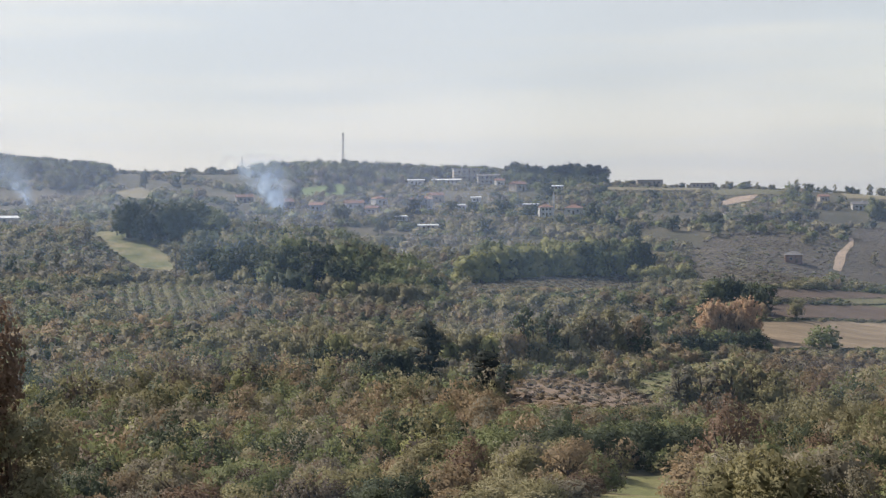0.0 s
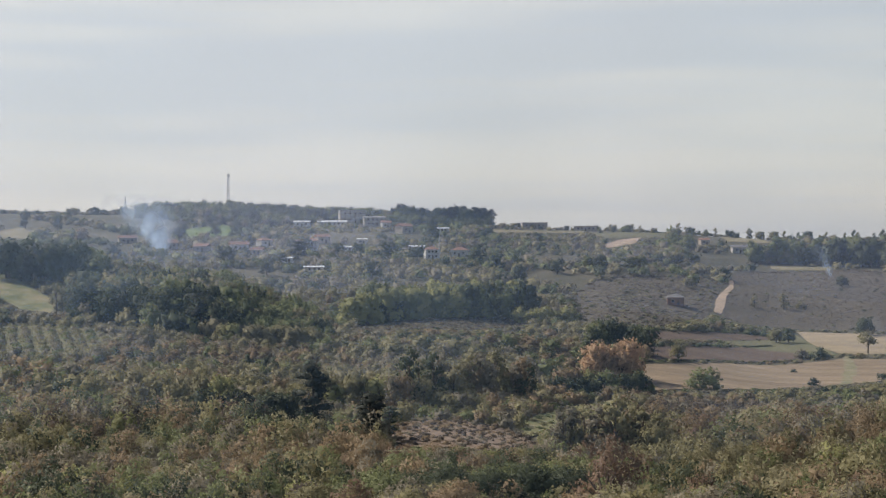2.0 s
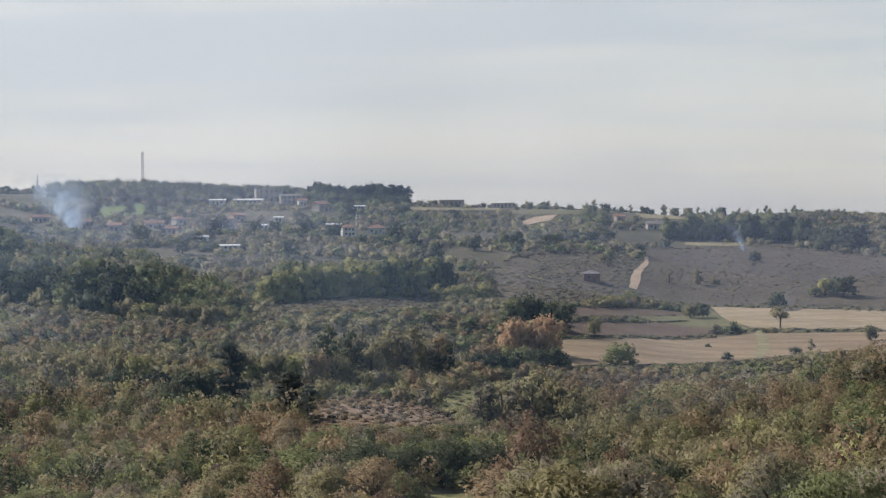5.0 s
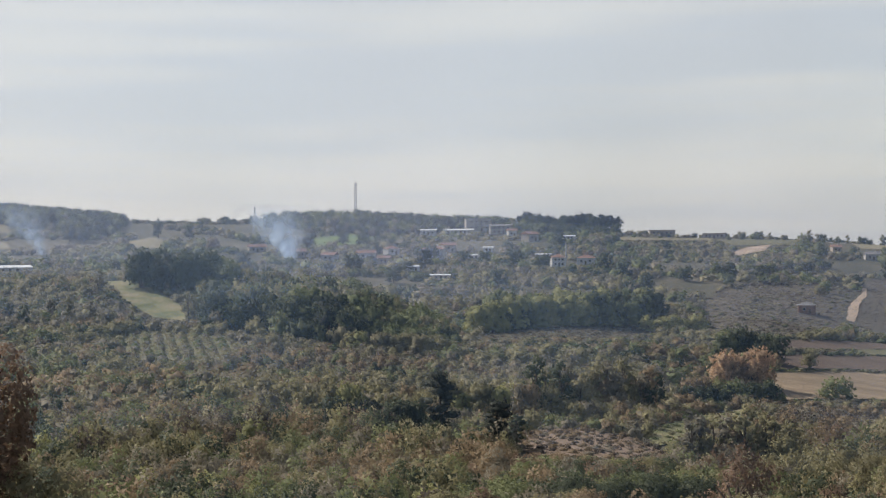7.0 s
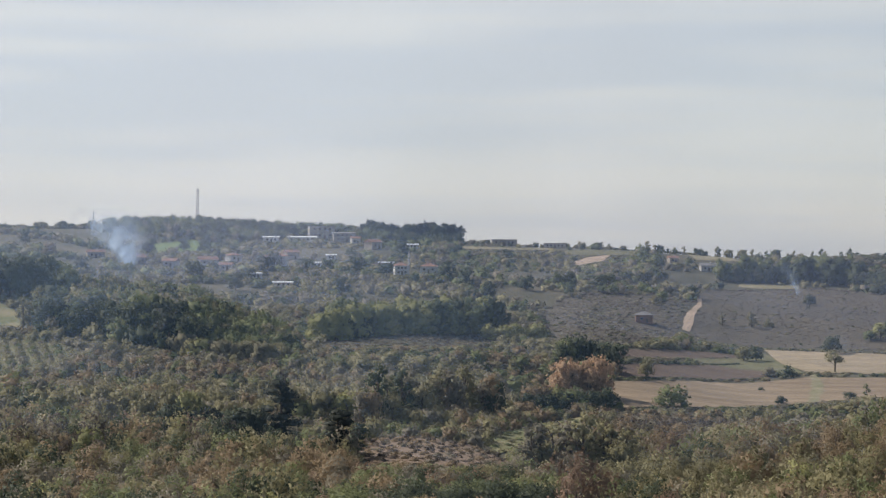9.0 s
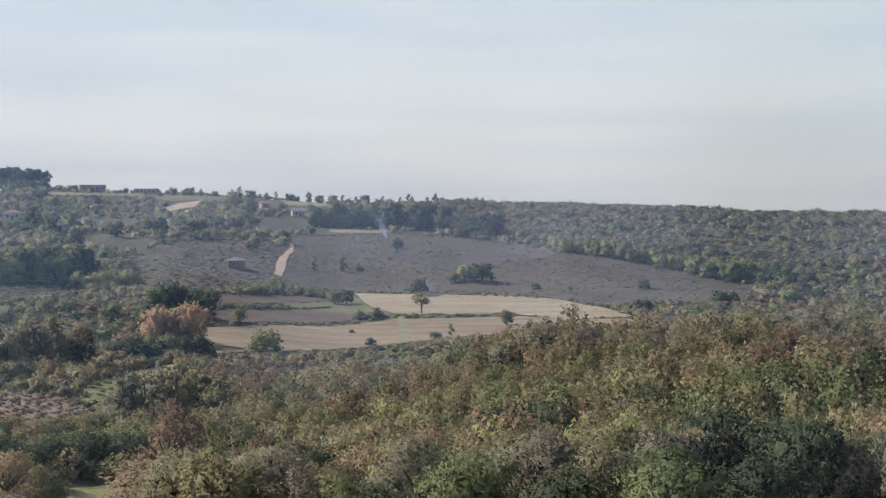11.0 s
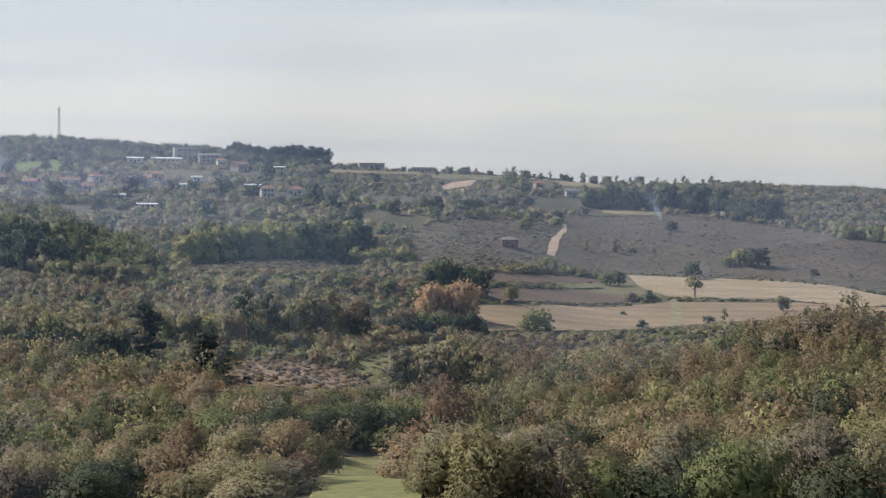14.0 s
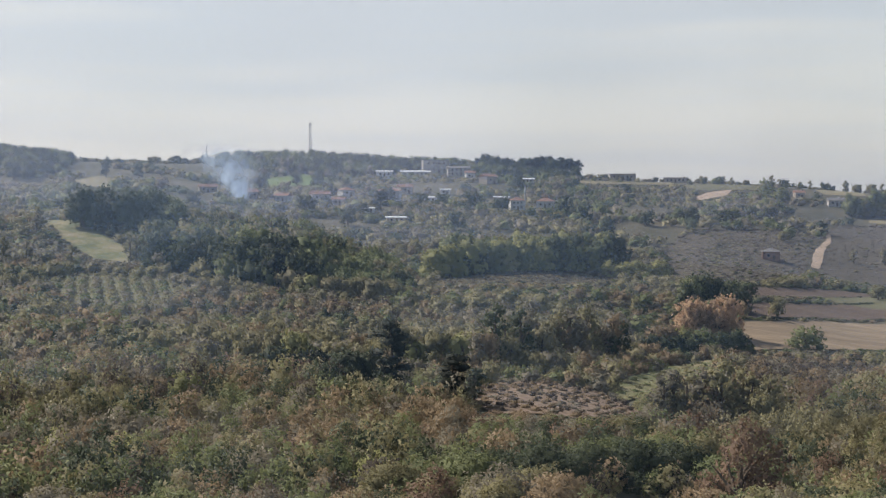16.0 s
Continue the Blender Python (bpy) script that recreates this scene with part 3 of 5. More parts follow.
def crown_lobes(kind, rng):
    if kind == "round":
        skirt = [(0.30 * math.cos(a), 0.30 * math.sin(a), rng.uniform(0.16, 0.30), 0.15, 0.15) for a in rng.uniform(0, 6.28, 7)]
        return round_lobes(rng, 12, 1.0, 0.33, 0.20) + skirt, 0.05, 0.45
    if kind == "oak":
        skirt = [(0.30 * math.cos(a), 0.30 * math.sin(a), rng.uniform(0.18, 0.30), 0.18, 0.17) for a in rng.uniform(0, 6.28, 6)]
        return dome_lobes(rng, 9) + skirt, 0.05, 0.45
    if kind == "open":
        return [(x, y, 0.22 + z * 0.8, a, b * 0.9) for x, y, z, a, b in round_lobes(rng, 14, 1.0, 0.36, 0.17)], 0.05, 0.5
    if kind == "bush":
        skirt = [(0.34 * math.cos(a), 0.34 * math.sin(a), rng.uniform(0.05, 0.2), 0.15, 0.15) for a in rng.uniform(0, 6.28, 9)]
        return [(x, y, z * 0.88, a, b) for x, y, z, a, b in round_lobes(rng, 11, 1.0, 0.34, 0.19)] + skirt, 0.04, 0.35
    if kind == "tall":
        out = []
        for k in range(13):
            s = (k + 0.5) / 13
            w = 0.30 * math.sin(math.pi * min(1, 0.2 + 0.8 * s)) ** 0.7 + 0.05
            a = rng.uniform(0, 6.28)
            out.append((math.cos(a) * w * 0.8, math.sin(a) * w * 0.8, 0.14 + 0.78 * s, 0.20 * rng.uniform(0.8, 1.2), 0.11))
        return out, 0.05, 0.8
    if kind == "pine":
        out = []
        for k in range(12):
            a, s = rng.uniform(0, 6.28), 0.36 * math.sqrt(rng.uniform(0, 1))
            out.append((math.cos(a) * s, math.sin(a) * s, rng.uniform(0.4, 0.93), 0.20 * rng.uniform(0.8, 1.2), 0.085))
        return out, 0.05, 0.85
    if kind == "crag":
        out = []
        for k in range(17):
            s = (k + 0.5) / 17
            w = 0.30 * math.sin(math.pi * (0.18 + 0.72 * s)) ** 0.6 * rng.uniform(0.5, 1.15)
            a = k * 2.4 + rng.uniform(-0.5, 0.5)
            out.append((math.cos(a) * w, math.sin(a) * w, 0.20 + 0.74 * s, 0.21 * rng.uniform(0.75, 1.15), 0.085))
        return out, 0.045, 0.92
    out = [(x, y, 0.1 + z * 0.9, a * 0.85, b * 0.85) for x, y, z, a, b in round_lobes(rng, 13, 1.0, 0.40, 0.15)]
    return out, 0.05, 0.6


LEAVES_OF = {"lookout": (26000, 0.0170), "next": (3500, 0.0255), "close": (950, 0.042), "mid": (420, 0.060), "far": (170, 0.085)}
TREE_MESHES = {}


def tree_meshes(kind, tone, level, variant, aspect):
    key = (kind, tone, level, variant, aspect)
    if key not in TREE_MESHES:
        rng = np.random.default_rng(variant * 31 + len(kind) * 7 + 5)
        lobes, thick, top = crown_lobes(kind, rng)
        lobes = [(x, y, z * aspect, a, b * aspect ** 0.5) for x, y, z, a, b in lobes]
        count, leaf = LEAVES_OF[level]
        if kind == "airy":
            count, leaf = int(count * 0.7), leaf * 0.8
        p, nn = spray(rng, lobes, count, leaf, core=0.78 if kind == "crag" else 0 if kind == "airy" or level == "lookout" else 0.42 if level == "next" else 0.55, loose=0.9 if level in ("next", "lookout") else 0.35)
        crown = bpy.data.meshes.new("crown")
        raw_mesh(crown, p.reshape(-1, 3), np.arange(len(p) * 3).reshape(-1, 3))
        crown.normals_split_custom_set_from_vertices(nn.reshape(-1, 3))
        crown.materials.append(LEAF[tone])
        trunk = trunk_mesh(rng, top, thick, 9 if kind == "airy" else 5, 0.34 if kind in ("round", "bush", "airy", "open", "oak") else 0.2, aspect)
        trunk.materials.append(M_BARK)
        TREE_MESHES[key] = (trunk, crown)
    return TREE_MESHES[key]


TONE_WORDS = {"olive": "olive green", "green": "green", "dark": "dark green", "lime": "yellowish green", "brown": "browning", "rust": "rusty brown",
              "grey": "greyish brown", "pale": "pale straw-green", "orange": "orange autumn", "hazel": "dull brown", "pine": "blackish green"}
KIND_WORDS = {"oak": "broad rounded tree", "open": "clear-trunked tree", "round": "rounded tree", "bush": "bushy shrub", "tall": "slender tree", "pine": "umbrella pine",
              "crag": "ragged layered conifer", "airy": "thin-leaved tree"}
KIND_NAMES = {"oak": "tree", "open": "tree", "round": "tree", "bush": "shrub", "tall": "tree", "pine": "pine_tree", "crag": "conifer", "airy": "tree"}
SPOTS = []


def tree(x, y, wide, tall, tone="green", kind="round", level="mid", where="on the valley slope", group="", seed=0):
    """A tree on the ground: an Empty at its base with trunk and crown."""
    rng = random.Random(int(x * 13 + y * 7 + seed))
    aspect = 1.0 if tall < wide * 1.3 else 1.6 if tall < wide * 1.9 else 2.2
    trunk, crown = tree_meshes(kind, tone, level, rng.randrange(4 if level != "next" else 2), aspect)
    base = new(KIND_NAMES[kind])
    base.location = (x, y, float(height(x, y)) - 0.05)
    base.rotation_euler = (0, 0, rng.uniform(0, 6.28))
    base.scale = (wide, wide, tall / aspect)
    part("trunk", trunk, base)
    part("crown", crown, base)
    SPOTS.append((x, y, wide * 0.45))
    return tagged(base, TONE_WORDS[tone] + " " + KIND_WORDS[kind] + " " + where, "conifer" if kind in ("pine", "crag") else "shrub" if kind == "bush" else "tree", group)


def choose(rng, weights):
    return rng.choices(list(weights), list(weights.values()))[0]


def strip(a, b, depth, count, rng):
    """Places along a strip of the plan; its depth runs away from the lookout."""
    for k in range(count):
        s, off = (k + rng.uniform(0.1, 0.9)) / count, rng.uniform(0, depth)
        x, y = a[0] + (b[0] - a[0]) * s, a[1] + (b[1] - a[1]) * s
        r = math.hypot(x, y)
        yield x + x / r * off, y + y / r * off, rng.uniform(0.8, 1.2)


def grove(a, b, depth, count, wide, tall, weights, kinds, level, where, group, seed):
    """Single trees along a strip from a to b."""
    rng = random.Random(seed)
    for x, y, f in strip(a, b, depth, count, rng):
        tree(x, y, wide * f, tall * f * rng.uniform(0.85, 1.12), choose(rng, weights), choose(rng, kinds), level, where, group, seed)


def belt(a, b, depth, count, wide, tall, weights, kinds, level, label, seed):
    """A distant belt of trees along a strip, as one mass with trunks and crowns."""
    rng = random.Random(seed)
    trees = [(x, y, wide * f, tall * f * rng.uniform(0.85, 1.12), choose(rng, weights), choose(rng, kinds), rng.randrange(4), rng.uniform(0, 6.28)) for x, y, f in strip(a, b, depth, count, rng)]
    return belt_of(trees, level, label, 1.0)


def belt_of(trees, level, label, sink=0.05):
    tones = TONES
    sets, stems = [], []
    for x, y, w, h, tone, kind, variant, turn in trees:
        g = np.random.default_rng(variant * 31 + len(kind) * 7 + 5)
        lobes, thick, top = crown_lobes(kind, g)
        aspect = h / w
        p = spray(g, [(lx, ly, lz * aspect, la, lb * aspect ** 0.5) for lx, ly, lz, la, lb in lobes], *LEAVES_OF[level], 0.2)
        z = float(height(x, y)) - sink
        one = np.array([1.0])
        c, nn = stand(p, one * x, one * y, one * z, one * w, one * w, one * turn)
        sets.append((c, nn, np.full(len(p[0]), tones.index(tone))))
        stems.append(tube([(x, y, z - 0.3), (x, y, z + h * 0.4), (x, y, z + h * top)], [thick * w, thick * w * 0.7, thick * w * 0.2], 5))
        SPOTS.append((x, y, w * 0.45))
    ob = tagged(new("tree_belt", mass_mesh("tree_belt", sets, tones)), label, "trees", kind="stuff")
    stem = joined("trunks", stems)
    part("trunks", stem, ob, mat=M_BARK)
    return ob


# dark grove on the spur, and the ridge behind it
G_DARK = {"dark": 5, "pine": 1, "green": 0.8}
grove((-170, 553), (-134, 556), 16, 26, 11.0, 14.0, G_DARK, {"oak": 1}, "close", "in the dense grove on the spur", "grove on the spur", 11)
grove((-128, 492), (-76, 462), 6, 26, 10.5, 12.5, G_DARK, {"oak": 1}, "close", "in the dense grove on the spur", "grove on the spur", 12)
belt((-130, 502), (-74, 474), 24, 44, 11.0, 14.0, {"dark": 5, "olive": 1, "green": 2}, {"oak": 1}, "mid", "tall rounded trees on the crest of the spur", 13)
grove((-137, 498), (-129, 500), 4, 4, 6, 12.0, {"olive": 1, "grey": 1}, {"tall": 1}, "close", "at the corner of the grass slope", "grove on the spur", 16)
belt((-76, 452), (-44, 462), 14, 20, 7.5, 8.5, {"olive": 3, "pale": 1.5, "lime": 0.8}, {"round": 1}, "close", "pale rounded trees at the foot of the grove", 17)
# belt across the valley
belt((-45, 546), (-6, 588), 8, 18, 11, 13, {"green": 3, "lime": 3, "dark": 1}, {"oak": 1}, "close", "green trees in the belt across the valley", 18)
belt((-8, 588), (24, 632), 8, 18, 11, 15, {"dark": 2.5, "green": 3}, {"oak": 1}, "close", "dark trees in the belt across the valley", 19)
belt((-42, 566), (18, 650), 18, 22, 10, 16.0, {"green": 2.5, "lime": 3, "olive": 1}, {"oak": 1}, "mid", "green tree belt across the valley floor", 20)
grove((18, 602), (41, 622), 4, 9, 8, 8.0, {"lime": 1}, {"bush": 1}, "close", "at the end of the tree belt", "bright bushes", 21)
# trees beside the fields
grove((39, 528), (60, 524), 9, 12, 8.8, 10.5, {"dark": 3, "green": 1}, {"oak": 1}, "close", "beside the ploughed field", "dark trees by the field", 22)
grove((34, 463), (49, 464), 6, 13, 7.6, 12.6, {"orange": 4, "pale": 0.8}, {"oak": 1}, "close", "in the orange clump by the stubble", "orange clump", 23)
grove((20, 414), (51, 450), 4, 12, 7.5, 7.4, {"dark": 3, "green": 1}, {"bush": 1}, "close", "below the orange clump", "dark bushes", 24)
grove((24, 424), (34, 446), 6, 5, 7, 8, {"lime": 1, "pale": 1, "brown": 1}, {"round": 1}, "close", "below the orange clump", "dark bushes", 25)
grove((-18, 326), (14, 386), 8, 24, 6.5, 11.5, {"grey": 2, "olive": 4, "brown": 1.5, "pale": 1, "dark": 1.4}, {"tall": 2, "round": 1}, "close", "in the row above the orchard", "row above the orchard", 26)
belt((-34, 330), (-8, 350), 16, 12, 8, 9.5, {"pale": 2, "olive": 2, "lime": 0.7, "grey": 1}, {"round": 1}, "close", "straw-green trees above the near orchard", 27)
grove((15, 262), (32, 264), 7, 14, 6, 9.5, {"grey": 1, "olive": 3, "brown": 1.4}, {"tall": 1, "round": 1}, "close", "beside the near orchard", "trees by the orchard", 28)
grove((-50, 281), (-33, 276), 6, 13, 6.5, 8.0, {"dark": 3, "pine": 2}, {"round": 1}, "close", "in the dark clump of the hollow", "dark clump", 29)
for x, y, w, h, tone in ((-69, 313, 7.0, 9.6, "pale"), (-64, 308, 7.6, 10.2, "olive"), (-59, 312, 6.6, 9.0, "pale"), (-54, 306, 7.4, 9.4, "olive"), (-66, 298, 6.0, 7.6, "grey"), (-49, 300, 8.4, 9.8, "lime"), (-43, 304, 6.8, 8.6, "olive"), (-75, 300, 6.2, 7.0, "olive"), (-58, 297, 6.4, 8.0, "olive")):
    tree(x, y, w, h, tone, "round", "close", "in the pale clump of the hollow", "pale clump")
tree(-28, 266, 7.6, 13.2, "pine", "crag", "next", "above the hollow", seed=1)
tree(-17, 250, 6.6, 8.6, "pine", "crag", "next", "beside the young orchard", seed=3)
tree(-14, 254, 4.0, 6.0, "dark", "crag", "close", "beside the young orchard", seed=4)
tree(-57, 248, 5.6, 6.4, "lime", "bush", "close", "in the scrub of the hollow")
tree(-134, 408, 4.8, 4.6, "dark", "bush", "close", "at the corner of the young orchard")
for x, y, w, h, tone, kind, where in (
    (69, 463, 12.4, 8.8, "green", "bush", "at the edge of the stubble"), (156, 610, 8.0, 10.6, "olive", "open", "alone on the field boundary"),
    (175, 554, 6.6, 8.4, "olive", "round", "at the lower edge of the stubble"), (176, 527, 5.0, 5.0, "dark", "bush", "at the lower edge of the stubble"),
    (128, 652, 8.0, 7.6, "olive", "round", "at the corner of the fields"), (134, 656, 7.0, 8.0, "dark", "round", "at the corner of the fields"),
    (125, 588, 7.0, 5.0, "grey", "bush", "in the hedge between fields"), (131, 586, 8.0, 6.2, "dark", "bush", "in the hedge between fields"),
    (70, 528, 6.4, 6.8, "olive", "round", "in the hedge between fields"), (112, 539, 2.6, 2.0, "dark", "bush", "alone on the stubble"),
    (109, 495, 4.8, 3.6, "dark", "bush", "at the lower edge of the stubble"), (135, 508, 5.0, 3.8, "dark", "bush", "at the lower edge of the stubble"),
    (142, 514, 3.2, 5.0, "green", "tall", "at the lower edge of the stubble"),
    (211, 707, 15.0, 13.5, "dark", "round", "among the hazel plots"), (204, 714, 13.0, 11.0, "lime", "round", "among the hazel plots"), (199, 713, 8.0, 7.0, "green", "round", "among the hazel plots"),
    (281, 674, 6.6, 6.6, "dark", "bush", "among the hazel plots"), (230, 683, 5.4, 4.4, "dark", "bush", "at the edge of the hazel plots"),
    (174, 685, 10.2, 11.2, "dark", "round", "at the top of the stubble"), (197, 824, 8.0, 7.8, "dark", "round", "high on the hazel slope"),
    (137, 842, 8.0, 8.6, "dark", "round", "at the head of the clay track"), (115, 878, 10.0, 9.8, "dark", "round", "high on the hazel slope"),
    (83, 817, 13.5, 9.2, "dark", "pine", "above the hazel plots"), (69, 836, 11.0, 9.6, "dark", "round", "above the hazel plots"), (62, 838, 8.0, 8.6, "green", "round", "above the hazel plots"),
    (115, 802, 8.0, 9.2, "green", "round", "beside the clay track"), (110, 790, 7.0, 7.5, "olive", "round", "beside the clay track"), (92, 850, 10, 8.5, "green", "round", "above the hazel plots"),
    (137, 751, 5.2, 6.8, "pale", "tall", "among the hazel plots"), (151, 750, 6.4, 8.0, "pale", "tall", "among the hazel plots"), (160, 752, 6, 5, "olive", "bush", "among the hazel plots"),
    (-358, 851, 8.0, 12.0, "dark", "round", "beside the pale field"), (-106, 846, 7, 7, "dark", "round", "in the village"), (-130, 868, 7, 7, "dark", "round", "in the village"),
):
    tree(x, y, w, h, tone, kind, "close", where)
for x, y, w, h, tone, kind, where in (
    (-179, 486, 5.0, 8.5, "grey", "tall", "on the western slope"), (-174, 489, 5.0, 9.0, "olive", "tall", "on the western slope"), (-195, 489, 6.0, 8.0, "dark", "oak", "on the western slope"),
    (-185, 478, 5.4, 8.0, "dark", "oak", "on the western slope"), (-166, 487, 5.0, 8.5, "grey", "tall", "on the western slope"), (-150, 482, 4.6, 8.0, "olive", "tall", "beside the grass slope"),
    (-181, 540, 5.6, 9.0, "grey", "tall", "beside the grass slope"), (-186, 556, 5.6, 8.5, "olive", "tall", "beside the grass slope"),
    (-286, 974, 9.0, 14.0, "dark", "oak", "on the far slope"), (-264, 970, 8.0, 12.0, "dark", "oak", "on the far slope"), (-324, 939, 12.0, 11.0, "dark", "oak", "on the far slope"),
    (-334, 942, 11.0, 10.0, "dark", "oak", "on the far slope"), (-230, 897, 10.0, 9.0, "brown", "oak", "among the gardens below the ridge"), (-210, 922, 9.0, 8.5, "green", "oak", "among the gardens below the ridge"),
    (-186, 979, 9.0, 9.0, "dark", "oak", "beside the green field"), (-167, 991, 10.0, 10.0, "dark", "oak", "beside the green field"), (-151, 972, 10.0, 12.0, "dark", "oak", "beside the green field"),
    (-241, 746, 7.0, 8.5, "dark", "oak", "at the top of the grass slope"), (-190, 806, 10.0, 10.5, "dark", "oak", "behind the grove on the spur"),
):
    tree(x, y, w, h, tone, kind, "close", where)
# thicket round the small meadow; dark tones behind it partly imitate shade under crowns
for x, y, w, h, tone, kind in ((-9, 160, 7.6, 8.6, "green", "round"), (-3.5, 166, 7.4, 8.6, "dark", "round"), (-13, 168, 7, 8.0, "green", "round"), (-0.6, 172, 7, 8.4, "dark", "round"), (-8, 172, 7, 8.4, "dark", "round"), (-17, 162, 7, 7.6, "olive", "round"), (2, 186, 8.0, 7.8, "dark", "round"),
                               (7.5, 193, 8.5, 8.6, "dark", "round"), (13, 196, 8.5, 8.6, "dark", "round"), (17.5, 192, 8, 9.0, "green", "round"), (20, 184, 8, 8.6, "green", "round"), (9, 190, 5, 3.6, "pine", "bush"), (13.5, 191, 5, 3.8, "pine", "bush"), (4.5, 187, 5, 3.6, "pine", "bush"),
                               (4.5, 198, 7, 7.5, "green", "round"), (10.5, 203, 8, 9.0, "green", "round"), (15, 204, 8, 9.5, "olive", "round"), (-5, 178, 6.5, 6.2, "dark", "bush"), (-1.6, 118, 6.8, 6.2, "brown", "airy"), (-6.5, 112, 5.6, 4.6, "pale", "bush"),
                               (10.2, 105, 6, 5.6, "grey", "airy"), (13, 113, 6.5, 5.5, "olive", "bush"), (12, 124, 6.5, 6.0, "green", "bush"), (12.5, 98, 5, 4.6, "olive", "bush"), (-3.2, 101, 5, 4, "olive", "bush"), (-9, 103, 6, 5, "brown", "round")):
    tree(x, y, w, h * (0.76 if y > 150 else 1.0), tone, kind, "next", "behind the small meadow" if y > 150 else "in front of the small meadow", "meadow thicket")
# belts on the eastern slope
belt((216, 934), (248, 908), 10, 20, 13, 17, {"dark": 3, "pine": 2, "green": 1.5}, {"oak": 1}, "mid", "dark green tree belt on the brow of the hazel slope", 31)
belt((244, 908), (263, 848), 9, 22, 12, 13.5, {"dark": 3, "pine": 3}, {"oak": 1}, "mid", "dark green tree belt on the brow of the hazel slope", 71)
belt((170, 944), (222, 938), 14, 32, 11, 14.5, {"green": 4, "dark": 1, "olive": 1}, {"round": 2, "tall": 1}, "mid", "dark green tree belt on the brow of the hazel slope", 32)
belt((266, 862), (282, 800), 12, 9, 10, 9, {"green": 2, "olive": 2}, {"round": 1}, "mid", "dark green tree belt on the brow of the hazel slope", 33)
belt((276, 784), (328, 722), 8, 24, 9.5, 11.5, {"lime": 1.6, "green": 4}, {"round": 1}, "mid", "bright green tree belt below the wooded slope", 34)
belt((326, 716), (346, 694), 10, 12, 10, 13.5, {"green": 3, "lime": 2}, {"round": 1}, "mid", "bright green tree belt below the wooded slope", 35)
belt((348, 690), (366, 664), 12, 7, 12, 11, {"dark": 2, "green": 1}, {"round": 1}, "mid", "bright green tree belt below the wooded slope", 36)
belt((240, 584), (252, 560), 10, 7, 9, 8, {"grey": 1, "olive": 2, "dark": 1}, {"round": 1}, "mid", "mixed trees at the end of the stubble", 37)
belt((292, 622), (340, 610), 12, 10, 9, 8, {"grey": 1, "brown": 1, "dark": 1.5, "green": 1}, {"round": 1}, "mid", "mixed trees in the valley beyond the stubble", 38)
# dark rounded trees standing singly in and below the village
yard_rng = random.Random(14)
for k in range(20):
    a, d = radians(-11.5 + k * 0.78 + yard_rng.uniform(-0.3, 0.3)), yard_rng.uniform(770, 1000)
    w = yard_rng.uniform(8, 13)
    tree(d * math.sin(a), d * math.cos(a), w, w * yard_rng.uniform(0.85, 1.1), choose(yard_rng, {"dark": 5, "pine": 1, "grey": 1.5, "brown": 1}), "oak", "mid", "among the gardens below the ridge", "village garden trees")
# pines and slim trees on the skyline
belt((-58, 1092), (0, 1112), 26, 40, 11, 14.5, {"pine": 2, "dark": 1.5}, {"round": 1}, "mid", "dense dark pine grove on the ridge", 39)
belt((0, 1118), (14, 1124), 6, 16, 7, 12.5, {"pine": 1}, {"pine": 1}, "mid", "bare-trunked pines at the open end of the grove", 40)
sky_rng = random.Random(5)
skyline = []
for k in range(50):
    a = radians(1.6 + k * 0.31 + sky_rng.uniform(-0.18, 0.18))
    d = sky_rng.uniform(1095, 1125)
    slim = sky_rng.random() < 0.6 and k > 12
    tall_ = sky_rng.uniform(5.0, 9.5) if k > 8 else sky_rng.uniform(3.5, 6)
    skyline.append((d * math.sin(a), d * math.cos(a), tall_ * (0.55 if slim else 0.95), tall_, "olive" if sky_rng.random() < 0.6 else "dark", "tall" if slim else "round", sky_rng.randrange(4), 0.0))
for k in range(26):
    a = radians(-17.8 + k * 0.33 + sky_rng.uniform(-0.15, 0.15))
    d = sky_rng.uniform(1140, 1160)
    tall_ = sky_rng.uniform(3.5, 6) if k < 9 else sky_rng.uniform(5.5, 9)
    skyline.append((d * math.sin(a), d * math.cos(a), tall_ * (0.5 if k < 7 else 1.0), tall_, "dark" if sky_rng.random() < 0.6 else "olive", "tall" if k < 7 else "round", sky_rng.randrange(4), 0.0))
belt_of(skyline, "far", "separate small trees along the open skyline", 0.9)

# ---- near wood: single trees ----
MIXED = {"olive": 5, "green": 3, "brown": 2.4, "pale": 0.5, "dark": 4.8, "rust": 0.6, "lime": 0.2, "grey": 2, "hazel": 2.4}
MIXED_EAST = {"olive": 6, "green": 4.2, "brown": 3.2, "pale": 0.5, "dark": 2.2, "rust": 0.9, "lime": 0.5, "grey": 0.5}
# weighted to dark tones, imitating the shaded front row of the wood
EDGE = {"dark": 4.5, "green": 4, "olive": 3, "brown": 1, "rust": 0.7, "grey": 0.6, "pale": 0.4}
nx, ny, _ = scatter(-28, 43, 97, 148, 5.5, 21)
near_rng = random.Random(8)
TILLED = [(44, 95), (53.6, 103), (62, 103.5), (70.4, 102.5), (85, 104), (112, 106), (110, 70), (60, 62), (47, 78)]
